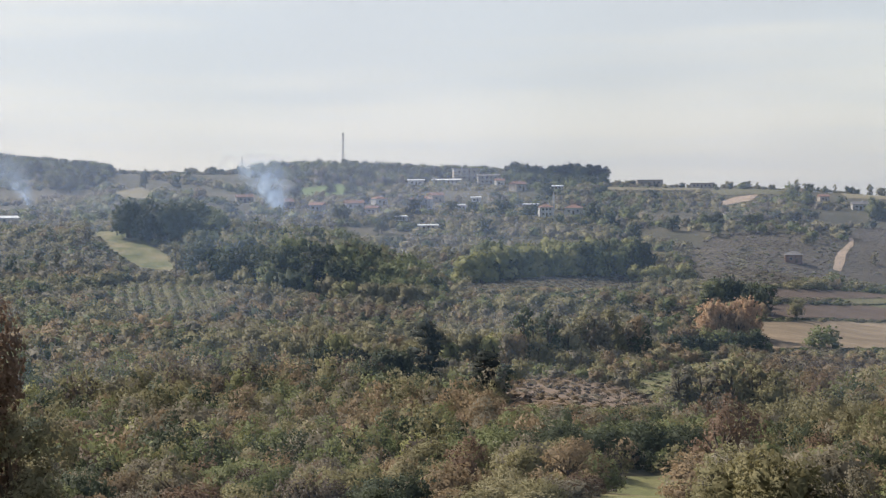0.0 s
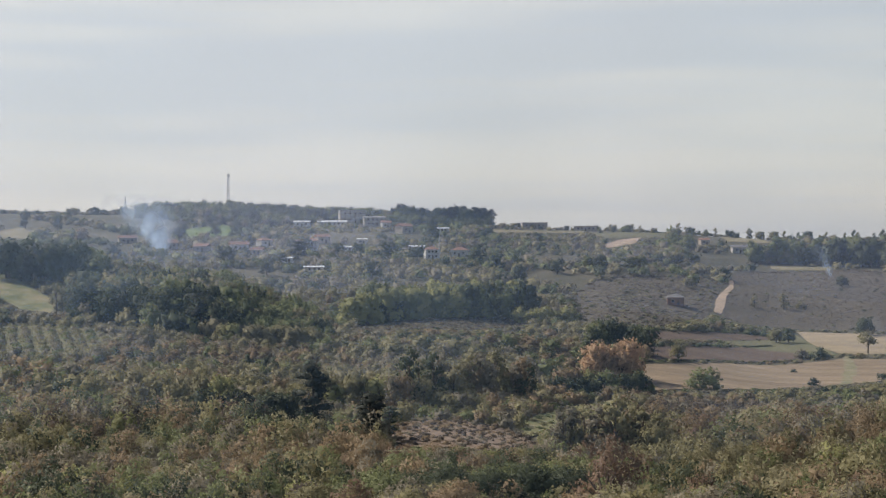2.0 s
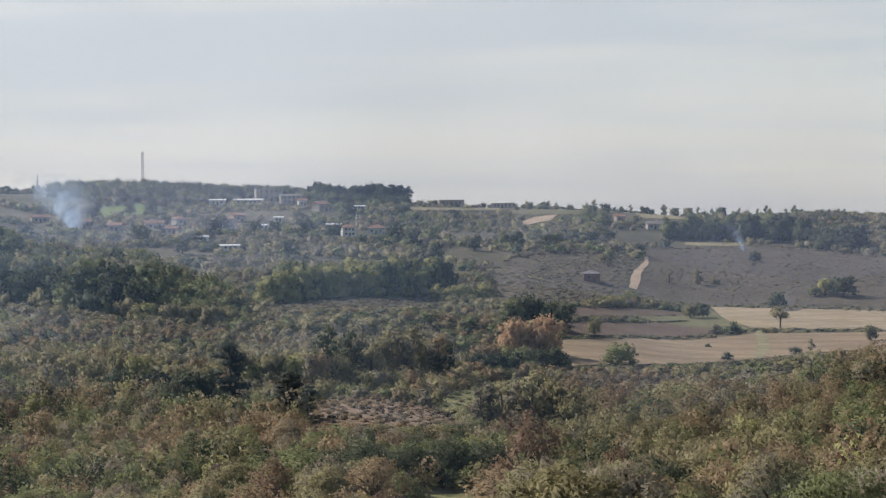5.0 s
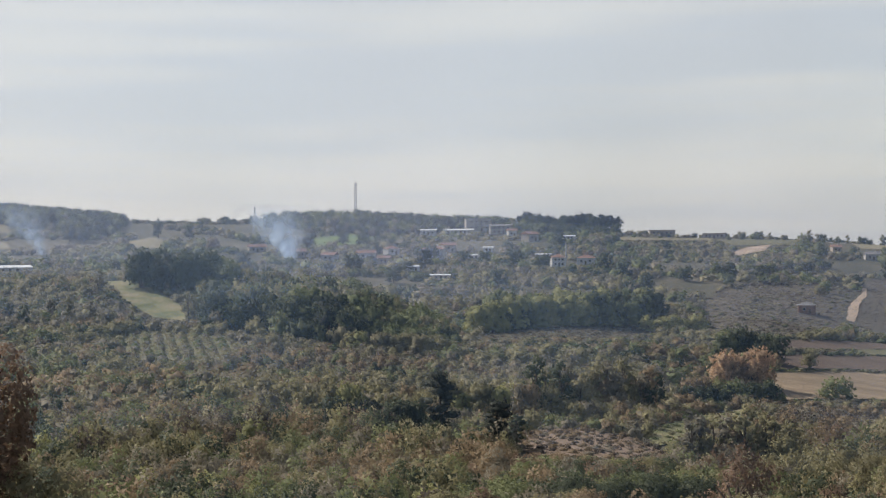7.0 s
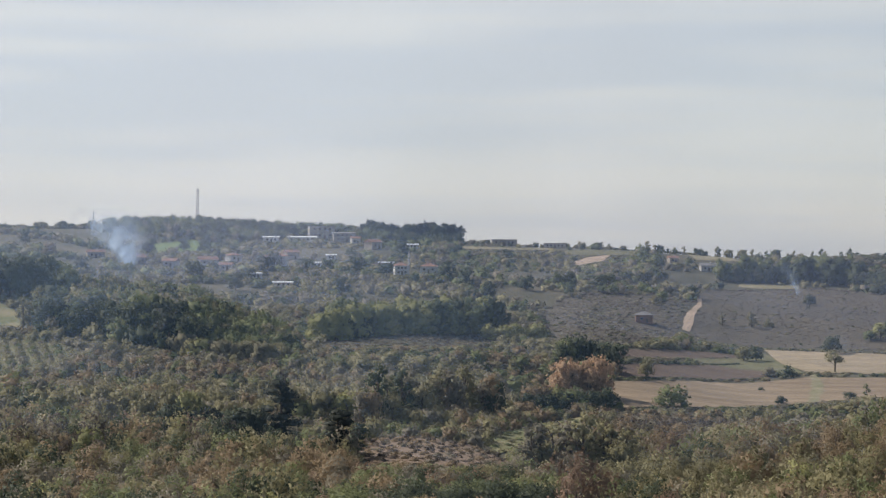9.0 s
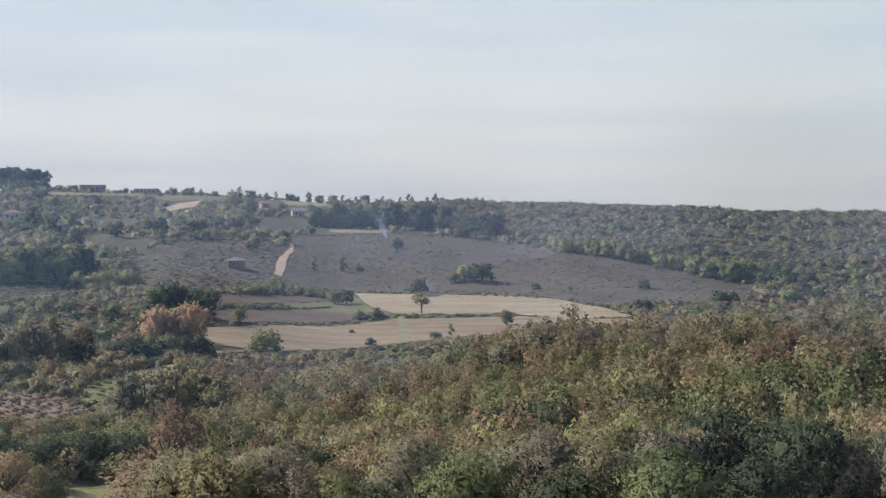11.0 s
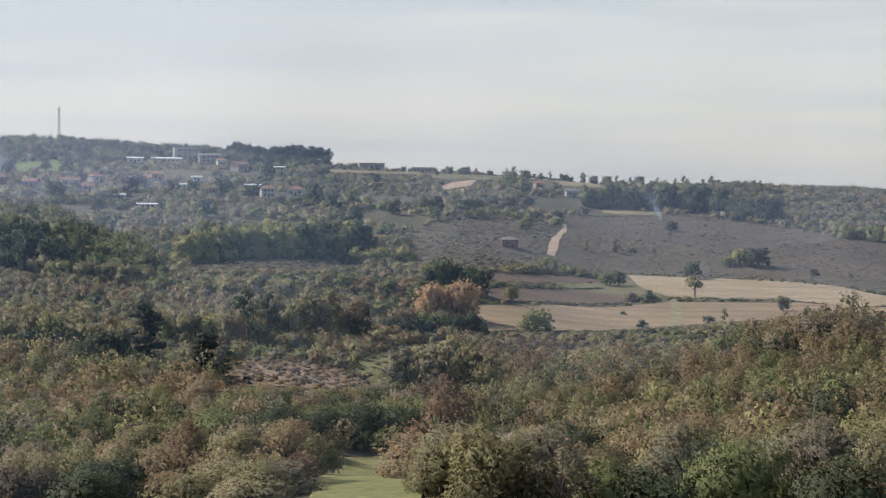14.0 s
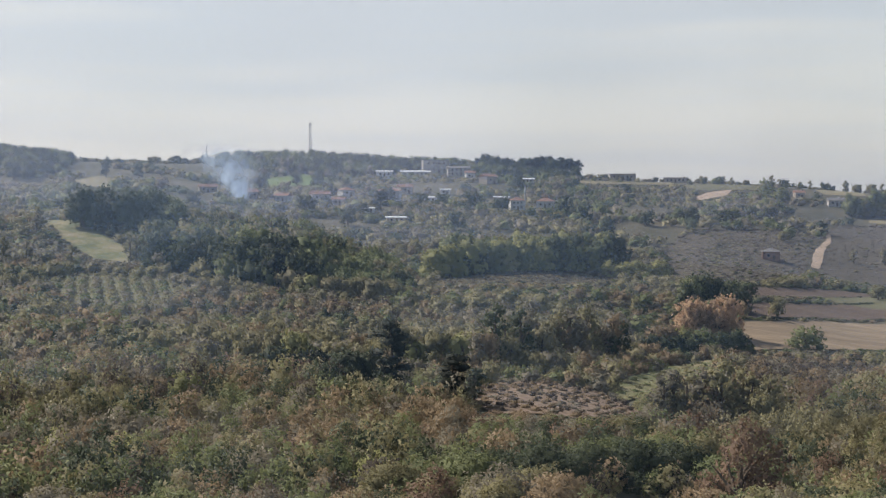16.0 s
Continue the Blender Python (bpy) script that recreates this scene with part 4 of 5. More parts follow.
for x, y in zip(nx, ny):
    if inside(x, y - 3.0, TILLED):
        continue
    az = math.degrees(math.atan2(x, y))
    east = az > 4
    w = near_rng.uniform(5.2, 8.6) if east else near_rng.uniform(4.8, 7.4)
    h = w * near_rng.uniform(0.85, 1.2) * (1.0 if east else 0.85)
    kind = choose(near_rng, {"round": 5, "bush": 1.5, "airy": 1.2} if east else {"round": 4, "bush": 4, "airy": 1.3})
    tone = choose(near_rng, {"brown": 1, "rust": 1, "grey": 1.2, "pale": 0.6}) if kind == "airy" else choose(near_rng, EDGE if east and math.hypot(x, y) < 136 else MIXED if not east else MIXED_EAST)
    if 2 < az < 8 and math.hypot(x, y) < 128:
        tone, kind, h = choose(near_rng, {"olive": 2, "brown": 1, "pale": 1}), "bush", h * 0.8
    if -4 < az < 1.5 and math.hypot(x, y) < 128:
        h *= 0.6
    # still darker leaf tones stand in for shade on trees beside the field
    if x > 42 and math.hypot(x, y) < 126 and kind != "airy":
        tone = choose(near_rng, {"dark": 4, "pine": 1.6, "green": 1.6, "olive": 1.6})
    if x > 40 and y - x * 0.46 < 92:
        kind, h = "round", h * 1.2
    tree(float(x), float(y), w, h, tone, kind, "next", "in the near wood" if east else "in the near thicket", "near wood" if east else "near thicket")
# blackish bushes added to imitate the shade under the wood's edge
for k in range(16):
    s = k / 15
    tree(46 + 40 * s, 99.5 + 7.0 * s ** 0.4 + near_rng.uniform(-0.5, 0.5), near_rng.uniform(3.0, 4.2), near_rng.uniform(1.8, 3.2), choose(near_rng, {"dark": 1, "pine": 2}), "bush", "close", "added as dark shade under the wood's edge", "undergrowth at the field")
tree(-19.4, 44.1, 5.8, 14.4, "rust", "round", "lookout", "close to the lookout", seed=2)
tree(-17.3, 44.6, 4.8, 9.4, "pale", "airy", "lookout", "close to the lookout", seed=5)


# ---- masses of scrub and far woods ----
ORCHARD_WEST = [(-148, 442), (-141, 463), (-114, 463), (-98, 427), (-95, 393), (-107, 375), (-127, 398)]
ORCHARD_NEAR = [(-17, 267), (-12, 306), (-3, 314), (7, 309), (13, 282), (3, 246), (-10, 240)]
ORCHARD_GREEN = [(10, 329), (23, 388), (39, 425), (38, 397), (23, 352), (10, 297)]
FLATS = [(-42, 514), (-43, 540), (-30, 572), (14, 610), (24, 604), (0, 532)]
CLEAR += [FLATS]
SPUR = [(-128, 480), (-76, 458), (-52, 482), (-44, 502), (-60, 560), (-100, 605), (-150, 640), (-172, 600), (-132, 560)]
HAZEL_DIP = [(28, 300), (45, 285), (85, 430), (72, 442), (48, 432)]
PLOTS = [HAZEL_DIP, HAZEL_EAST, HAZEL_WEST, ORCHARD_WEST, ORCHARD_NEAR, ORCHARD_GREEN, FLATS]


def gardens(x, y):
    """Where no house or garden lies."""
    free = np.ones(x.shape, bool)
    for hx, hy in HOUSE_SPOTS:
        r = math.hypot(hx, hy)
        ux, uy = hx / r, hy / r
        along, across = (x - hx) * ux + (y - hy) * uy, (x - hx) * uy - (y - hy) * ux
        free &= ~((along > -17) & (along < 7) & (np.abs(across) < 9))
    return free


def wild(x, y):
    """Where neither plots, houses with their gardens nor single trees stand."""
    free = np.ones(x.shape, bool)
    for ring in PLOTS:
        free &= ~inside(x, y, ring)
    free &= gardens(x, y)
    for sx, sy, sr in SPOTS:
        free &= (x - sx) ** 2 + (y - sy) ** 2 > (sr * 0.8) ** 2
    return free


def plant(name, sector, gap, wide, tall, weights, level, label, category="woodland", seed=1, keep=None, clump=25, even=1.0):
    x, y, rng = scatter(*sector, gap, seed)
    k = wild(x, y)
    if keep is not None:
        k &= keep(x, y)
    x, y = x[k], y[k]
    n = len(x)
    size = 1 + even * (rng.uniform(0.65, 1.3, n) * (1 + 0.28 * patchy(x, y, clump, seed) + 0.22 * patchy(x, y, clump * 0.37, seed + 4)) - 1)
    return thicket(name, x, y, wide * size, tall * size * rng.uniform(0.85, 1.2, n), tone_pick(rng, weights, n, x, y), level, label, category, seed=seed)


def bearing(x, y):
    return np.degrees(np.arctan2(x, y))


SPUR_MIX = {"olive": 3.4, "green": 4.5, "dark": 2.0, "grey": 0.7, "pale": 0.7}
plant("spur_wood", (-22, -8.4, 440, 680), 5.4, 8.2, 9.5, SPUR_MIX, "crown", "dense rounded trees covering the spur", seed=2, keep=lambda x, y: inside(x, y, SPUR))
plant("spur_wood", (-8.4, 0, 440, 680), 4.4, 6.4, 6.5, SPUR_MIX, "crown", "lower rounded trees on the falling end of the spur", seed=22, keep=lambda x, y: inside(x, y, SPUR))
PLOTS.append(SPUR)
plant("near_wood", (4, 40, 148, 222), 4.3, 5.2, 5.6, MIXED_EAST, "next", "mixed autumn wood of green and olive crowns", seed=3)
plant("near_wood", (4, 40, 222, 298), 4.5, 5.4, 5.4, {"olive": 5, "green": 1.6, "brown": 5, "pale": 1.6, "dark": 0.4, "rust": 1.6, "grey": 1.6}, "next", "browning autumn wood on the crest of the near hill", seed=43)
plant("near_scrub", (-30, 4, 150, 300), 4.1, 4.7, 4.8, MIXED, "next", "scrubby thicket of green and brown shrubs", seed=4)
plant("middle_scrub", (-30, -6, 300, 450), 4.0, 4.7, 4.0, {"olive": 4, "green": 1.6, "brown": 3, "dark": 0.6, "grey": 3.2, "hazel": 0.8, "pale": 1.2}, "close", "middle slope covered with browning shrubs", seed=5)
plant("middle_scrub", (-6, 12, 300, 450), 4.0, 4.7, 4.2, {"olive": 5, "green": 1.6, "brown": 2, "grey": 3, "pale": 3}, "close", "middle slope covered with pale green shrubs", seed=45)
plant("hidden_scrub", (12, 43, 295, 480), 7.5, 7.5, 4, {"olive": 4, "green": 2.5, "grey": 2.5}, "mid", "scrub in the dip behind the wood", seed=15)
plant("valley_scrub", (-30, 25, 450, 720), 5.2, 5.8, 4.4, {"olive": 3, "green": 2, "dark": 0.6, "grey": 3, "brown": 1, "pale": 2.5}, "mid", "valley scrub and hedges", seed=6, keep=lambda x, y: patchy(x, y, 30, 2.0) > -0.75)
plant("eastern_scrub", (25, 43, 480, 720), 6.0, 6.5, 5, {"olive": 4, "green": 2, "grey": 3, "brown": 1.5, "pale": 1.5}, "far", "scrub in the eastern dip", seed=26)
plant("ridge_wood", (-30, -2.6, 1095, 1180), 5.4, 9.0, 8.5, {"dark": 4, "pine": 2, "green": 1}, "mid", "dense wood along the ridge", seed=9, even=0.3,
      keep=lambda x, y: ((bearing(x, y) < -17.6) | (bearing(x, y) > -12.4)))
WEST_HILL = [(-460, 985), (-425, 995), (-386, 985), (-326, 950), (-318, 985), (-337, 1068), (-345, 1110), (-470, 1060)]
MAST_HILL = [(-262, 1120), (-233, 1100), (-199, 1062), (-175, 1058), (-148, 1043), (-121, 1060), (-100, 1096), (-250, 1110)]
GROVE_HILL = [(-66, 1062), (-36, 1030), (-11, 1045), (14, 1094), (10, 1100), (-62, 1096)]
for ring_, seed_ in ((WEST_HILL, 91), (MAST_HILL, 92), (GROVE_HILL, 93)):
    plant("ridge_wood", (-30, 3, 900, 1125), 6.0, 8.5, 8.0, {"dark": 5, "pine": 1, "green": 1.5, "grey": 0.4}, "mid", "dark wood on the front of the ridge", seed=seed_, even=0.5, keep=lambda x, y: inside(x, y, ring_))
    PLOTS.append(ring_)
plant("village_trees", (-30, 15, 720, 1085), 8.0, 8.0, 6.0, {"olive": 3, "green": 3, "dark": 2, "grey": 3, "pale": 0.6}, "far", "trees and hedges round the village",
      seed=7, keep=lambda x, y: patchy(x, y, 33, 1.0) > -0.22)
plant("eastern_wood", (15, 43, 720, 1200), 6.6, 8.0, 4.8, {"olive": 3, "green": 2, "dark": 2.2, "grey": 3, "brown": 0.8}, "far", "far wooded slope in the east", seed=10)
plant("skyline_scrub", (-18.2, -12, 1125, 1165), 5.0, 5.0, 2.6, {"olive": 2, "dark": 1, "grey": 2}, "far", "low scrub along the open skyline", seed=17)
plant("top_scrub", (-2.6, 15, 1085, 1130), 9.0, 7.0, 3.0, {"olive": 2, "dark": 1, "grey": 1}, "far", "scrub along the ridge", seed=16, keep=lambda x, y: patchy(x, y, 20, 3.0) > -0.1)


def rows_of(name, ring, along, step, wide, tall, weights, level, label, seed, turn=0.0, loose=1.0, sink=0.2):
    """Bushes planted in rows inside a plan outline."""
    rng = np.random.default_rng(seed)
    cx, cy = sum(p[0] for p in ring) / len(ring), sum(p[1] for p in ring) / len(ring)
    u, v = np.meshgrid(np.arange(-200, 200, along), np.arange(-200, 200, step))
    c, s = math.cos(turn), math.sin(turn)
    u, v = (u + rng.normal(0, along * 0.12 * loose, u.shape)).ravel(), (v + rng.normal(0, step * 0.06 * loose, v.shape)).ravel()
    x, y = cx + u * c - v * s, cy + u * s + v * c
    ok = inside(x, y, ring)
    for other in OPEN:
        ok &= ~inside(x, y, other)
    for sx, sy, sr in SPOTS:
        ok &= (x - sx) ** 2 + (y - sy) ** 2 > sr * sr
    ok &= rng.random(ok.shape) > 0.04
    ok &= gardens(x, y)
    x, y = x[ok], y[ok]
    f = rng.uniform(0.75, 1.25, len(x))
    return thicket(name, x, y, wide * f, tall * f, tone_pick(rng, weights, len(x)), level, label, "orchard", sink, seed=seed)


rows_of("hazel_plot", HAZEL_EAST, 2.6, 3.4, 5.2, 2.6, {"hazel": 6, "grey": 0.6}, "tiny", "dull brown hazel bushes in close rows", 51, 0.5, 1.6, 0.55)
rows_of("hazel_plot", HAZEL_WEST, 2.8, 3.6, 5.2, 2.9, {"hazel": 3, "grey": 2, "olive": 2}, "tiny", "dull brown hazel bushes in close rows", 52, 0.4, 1.8, 0.5)
rows_of("orchard_rows", ORCHARD_WEST, 2.5, 3.6, 3.0, 2.0, {"grey": 2, "olive": 2, "green": 1}, "mid", "young orchard bushes in straight rows on pale grass", 53, 1.88)
rows_of("orchard_rows", ORCHARD_NEAR, 2.7, 4.2, 2.2, 1.6, {"hazel": 2, "brown": 2, "grey": 1}, "close", "small hazel bushes in rows on bare soil", 54, 0.35)
rows_of("orchard_rows", ORCHARD_GREEN, 4.2, 6.5, 3.0, 1.9, {"olive": 2, "green": 2, "pale": 1}, "close", "orchard bushes in rows on green grass", 55, 0.3)
rows_of("hazel_plot", FLATS, 2.8, 3.4, 4.4, 3.2, {"grey": 3, "hazel": 3, "brown": 0.6}, "mid", "low greyish hazel scrub on the flat", 56, 0.2, 1.0, 0.5)


rows_of("hazel_plot", HAZEL_DIP, 2.8, 3.4, 4.2, 3.6, {"hazel": 3, "grey": 3, "brown": 2}, "close", "brownish hazel scrub in the dip before the stubble", 57, 0.7, 1.0, 0.45)


def strewn(name, ring, sector, gap, wide, tall, weights, label, seed):
    """Single bushes strewn sparsely inside a plan outline."""
    x, y, rng = scatter(*sector, gap, seed, 0.5)
    k = inside(x, y, ring) & (rng.random(x.shape) < 0.55)
    x, y = x[k], y[k]
    f = rng.uniform(0.5, 1.5, len(x))
    return thicket(name, x, y, wide * f, tall * f, tone_pick(rng, weights, len(x)), "crown", label, "shrubs", seed=seed)


strewn("slope_shrubs", HAZEL_EAST, (5, 32, 600, 930), 15.0, 4.2, 3.4, {"dark": 2, "olive": 2, "pale": 1.5, "grey": 2, "green": 1}, "single shrubs strewn over the eastern hazel plots", 81)
strewn("slope_shrubs", HAZEL_WEST, (2, 14, 600, 860), 9.0, 4.2, 3.2, {"dark": 2, "olive": 3, "pale": 1, "grey": 2, "green": 2}, "single shrubs strewn over the western hazel plots", 82)


def hedge(a, b, gap, wide, tall, weights, label, seed):
    rng = np.random.default_rng(seed)
    n = max(2, int(math.hypot(b[0] - a[0], b[1] - a[1]) / gap))
    s = np.linspace(0, 1, n)
    x, y = a[0] + (b[0] - a[0]) * s + rng.normal(0, 0.6, n), a[1] + (b[1] - a[1]) * s + rng.normal(0, 0.6, n)
    f = rng.uniform(0.5, 1.35, n)
    return thicket("hedge", x, y, wide * f, tall * f, tone_pick(rng, weights, n), "mid", label, "hedge", seed=seed)


H_DARK = {"dark": 3, "green": 1, "olive": 1}
hedge((64, 551), (122, 630), 2.2, 3.2, 1.7, H_DARK, "dark hedge between the two ploughed fields", 61)
hedge((59, 511), (124, 586), 2.4, 3.0, 1.9, H_DARK, "low hedge between plough and stubble", 62)
hedge((143, 602), (192, 602), 2.4, 2.6, 1.5, H_DARK, "low dark bank between two stubble fields", 63)
hedge((146, 705), (70, 614), 2.6, 3.0, 2.0, H_DARK, "hedge at the foot of the hazel slope", 64)
hedge((150, 705), (236, 652), 4.6, 2.4, 2.0, {"olive": 2, "dark": 1}, "spaced bushes along the top of the stubble", 65)
hedge((236, 652), (243, 590), 3.4, 3.0, 2.6, {"olive": 2, "dark": 2}, "bushes along the end of the stubble", 66)
hedge((52, 444), (104, 482), 2.6, 3.0, 2.0, {"olive": 2, "grey": 2, "dark": 1}, "scrubby lower edge of the stubble", 67)
hedge((104, 482), (222, 526), 2.8, 3.4, 2.2, {"olive": 2, "grey": 2, "dark": 1}, "scrubby lower edge of the stubble", 68)


# ---- village ----
def box(x0, x1, y0, y1, z0, z1):
    v = [(x0, y0, z0), (x1, y0, z0), (x1, y1, z0), (x0, y1, z0), (x0, y0, z1), (x1, y0, z1), (x1, y1, z1), (x0, y1, z1)]
    return v, [(0, 3, 2, 1), (4, 5, 6, 7), (0, 1, 5, 4), (1, 2, 6, 5), (2, 3, 7, 6), (3, 0, 4, 7)]


def solid(name, pieces):
    me = joined(name, pieces)
    me.shade_flat()
    return me


def house(x, y, wide, deep, tall, wall_mat, roof_mat, roof="gable", turn=0.0, label="", category="house", bays=3, storeys=1, name="house", chimney=True, sink=0.6):
    """A building facing the lookout: walls, eaved roof, windows with frames, door, chimney."""
    base = new(name)
    base.location = (x, y, float(height(x, y)) - 0.05)
    base.rotation_euler = (0, 0, -math.atan2(x, y) + turn)
    hw, hd = wide / 2, deep / 2
    part("wall", solid("wall", [box(-hw, hw, -hd, hd, -sink, tall)]), base, mat=wall_mat)
    over, rise = 0.5, {"gable": 0.24 * deep, "hip": 0.24 * deep, "flat": 0.3, "shed": 0.10 * deep}[roof]
    e, w = hd + over, hw + over
    z0 = tall + 0.01
    if roof == "gable":
        v = [(-w, -e, z0), (w, -e, z0), (w, e, z0), (-w, e, z0), (-w, 0, z0 + rise), (w, 0, z0 + rise)]
        q = [(0, 1, 5, 4), (2, 3, 4, 5), (0, 4, 3), (1, 2, 5), (0, 3, 2, 1)]
    elif roof == "hip":
        k = max(0.5, w - e)
        v = [(-w, -e, z0), (w, -e, z0), (w, e, z0), (-w, e, z0), (-k, 0, z0 + rise), (k, 0, z0 + rise)]
        q = [(0, 1, 5, 4), (2, 3, 4, 5), (0, 4, 3), (1, 2, 5), (0, 3, 2, 1)]
    elif roof == "shed":
        v = [(-w, -e, z0), (w, -e, z0), (w, e, z0), (-w, e, z0), (-w, -e, z0 + 0.15), (w, -e, z0 + 0.15), (w, e, z0 + rise + 0.15), (-w, e, z0 + rise + 0.15)]
        q = [(0, 3, 2, 1), (4, 5, 6, 7), (0, 1, 5, 4), (1, 2, 6, 5), (2, 3, 7, 6), (3, 0, 4, 7)]
    else:
        v, q = box(-w, w, -e, e, z0, z0 + rise)
    top = part("roof", solid("roof", [(v, q)]), base, mat=roof_mat)
    if chimney and roof in ("gable", "hip"):
        part("chimney", solid("chimney", [box(hw * 0.3, hw * 0.3 + 0.6, -0.3, 0.3, z0 + rise * 0.6, z0 + rise + 0.8)]), top, mat=M_CONCRETE)
    step, level = wide / (bays + 1), tall / storeys
    for s in range(storeys):
        for k in range(bays):
            cx, cz = -hw + step * (k + 1), level * (s + 0.55)
            if s == 0 and k == bays // 2 and bays > 1:
                part("door", solid("door", [box(cx - 0.5, cx + 0.5, -hd - 0.06, -hd + 0.02, 0.0, 2.05)]), base, mat=M_BARK)
                continue
            frame_ = part("window", solid("window", [box(cx - 0.65, cx + 0.65, -hd - 0.05, -hd + 0.02, cz - 0.65, cz + 0.65)]), base, mat=M_CONCRETE)
            part("pane", solid("pane", [box(cx - 0.52, cx + 0.52, -hd - 0.07, -hd - 0.045, cz - 0.52, cz + 0.52)]), frame_, mat=M_WINDOW)
    return tagged(base, label, category)


RED, WHITE = "white rendered village house with a red tiled roof", "low white building with a pale sheet roof"
for x, y, w, d, h, wall, roof_mat, kind, turn, lab, bays, storeys in (
    (-177, 886, 9, 8, 3.4, M_CREAM, M_TILE, "gable", 0.3, "cream village house with a red tiled roof beside the smoke", 3, 1),
    (-156, 879, 8, 7, 3.2, M_WHITE, M_TILE, "gable", -0.4, RED, 2, 1), (-137, 893, 10.5, 8, 3.6, M_WHITE, M_TILE, "gable", 0.2, RED, 3, 1),
    (-126, 923, 8, 7, 3.6, M_WHITE, M_TILE, "hip", 0.5, RED, 2, 1), (-99, 910, 13, 9, 5.4, M_WHITE, M_TILE, "hip", -0.2, "two-storey white house with a red hipped roof", 4, 2),
    (-94, 950, 8, 7, 4.0, M_CREAM, M_TILE, "gable", 0.4, "cream village house with a red tiled roof", 2, 1), (-124, 878, 7, 6, 3.0, M_CREAM, M_TILE, "gable", -0.2, "small cream house with a brown tiled roof", 2, 1),
    (-75, 910, 7, 5, 2.6, M_WHITE, M_SHEET, "shed", 0.1, WHITE, 2, 1), (-69, 948, 6, 5, 2.8, M_WHITE, M_SHEET, "shed", 0.0, WHITE, 2, 1),
    (-104, 849, 7, 5, 2.4, M_WHITE, M_SHEET, "shed", 0.2, WHITE, 2, 1), (-84, 805, 10, 5, 2.4, M_CREAM, M_SHEET, "shed", 0.1, "low cream shed with a dull sheet roof", 3, 1),
    (-46, 1013, 9, 8, 4.6, M_CREAM, M_TILE, "gable", 0.7, "cream gabled house on the slope", 2, 1), (-60, 1050, 6, 6, 4.0, M_WHITE, M_TILE, "gable", 0.2, "small white house below the large hall", 2, 1),
    (-24, 878, 8, 8, 5.2, M_WHITE, M_TILE, "hip", 0.15, "two-storey white village house with a red hipped roof", 3, 2),
    (-8, 889, 10, 8, 3.8, M_WHITE, M_TILE, "hip", -0.1, "white house with a wide red tiled roof", 3, 1), (-34, 920, 9, 5, 2.6, M_CREAM, M_SHEET, "shed", 0.0, "low cream shed with a dull sheet roof", 3, 1),
    (152, 1014, 6, 6, 3.4, M_CREAM, M_TILE, "gable", 0.3, "small cream house with a red roof on the hill", 2, 1), (-205, 905, 10, 7, 3.2, M_CREAM, M_TILE, "gable", 0.1, "cream village house with a red tiled roof", 3, 1),
    (170, 984, 10, 7, 3.6, M_CONCRETE, M_SLATE, "gable", 0.2, "grey farm building with a sheet roof on the hill", 3, 1),
):
    house(x, y, w, d, h, wall, roof_mat, kind, turn, lab, "shed" if kind == "shed" else "house", bays, storeys, "shed" if kind == "shed" else "house")
house(-118, 1053, 11, 8, 3.4, M_WHITE, M_SHEET, "shed", 0.0, "white shed with a pale sloping sheet roof", "shed", 3, 1, "shed")
house(-98, 1064, 20, 9, 2.8, M_WHITE, M_SHEET, "shed", 0.0, "long white shed with a bright sheet roof", "shed", 6, 1, "shed")
house(-86, 1084, 18, 14, 8.6, M_DULL, M_CONCRETE, "flat", 0.1, "large grey concrete hall on the ridge", "hall", 4, 2, "hall", False)
house(-69, 1068, 15, 10, 5.6, M_DULL, M_SLATE, "shed", 0.1, "grey annexe beside the large hall", "hall", 4, 2, "hall", False)
house(-21, 1022, 9, 6, 2.2, M_WHITE, M_SHEET, "shed", 0.0, "small white shed with a bright sheet roof", "shed", 3, 1, "shed")
house(44, 1108, 18, 9, 4.2, M_CREAM, M_CONCRETE, "flat", 0.1, "pale flat-roofed house on the skyline", "house", 5, 1, "house", False)
house(80, 1096, 16, 6, 3.4, M_CREAM, M_CONCRETE, "flat", 0.0, "long pale low building on the skyline", "house", 5, 1, "house", False)
house(96, 732, 7.8, 7.0, 3.8, M_BRICK, M_SLATE, "hip", 0.05, "unplastered brick field house with a grey hipped roof", "house", 2, 1, "house", False)
house(-276, 691, 23, 9, 2.6, M_CONCRETE, M_SHEET, "shed", 0.1, "long farm shed with a bright white sheet roof", "shed", 6, 1, "barn")


def minaret(x, y, tall):
    base = new("minaret")
    base.location = (x, y, float(height(x, y)))
    part("shaft", joined("shaft", [tube([(0, 0, -0.5), (0, 0, tall * 0.8)], [0.55, 0.5], 10)]), base, mat=M_WHITE)
    part("balcony", joined("balcony", [tube([(0, 0, tall * 0.6), (0, 0, tall * 0.62), (0, 0, tall * 0.67), (0, 0, tall * 0.68)], [0.5, 0.72, 0.72, 0.5], 10)]), base, mat=M_WHITE)
    part("cap", joined("cap", [tube([(0, 0, tall * 0.8), (0, 0, tall)], [0.6, 0.02], 10)]), base, mat=M_CONCRETE)
    return tagged(base, "slim white minaret behind the village houses", "minaret")


minaret(-20, 905, 12.0)


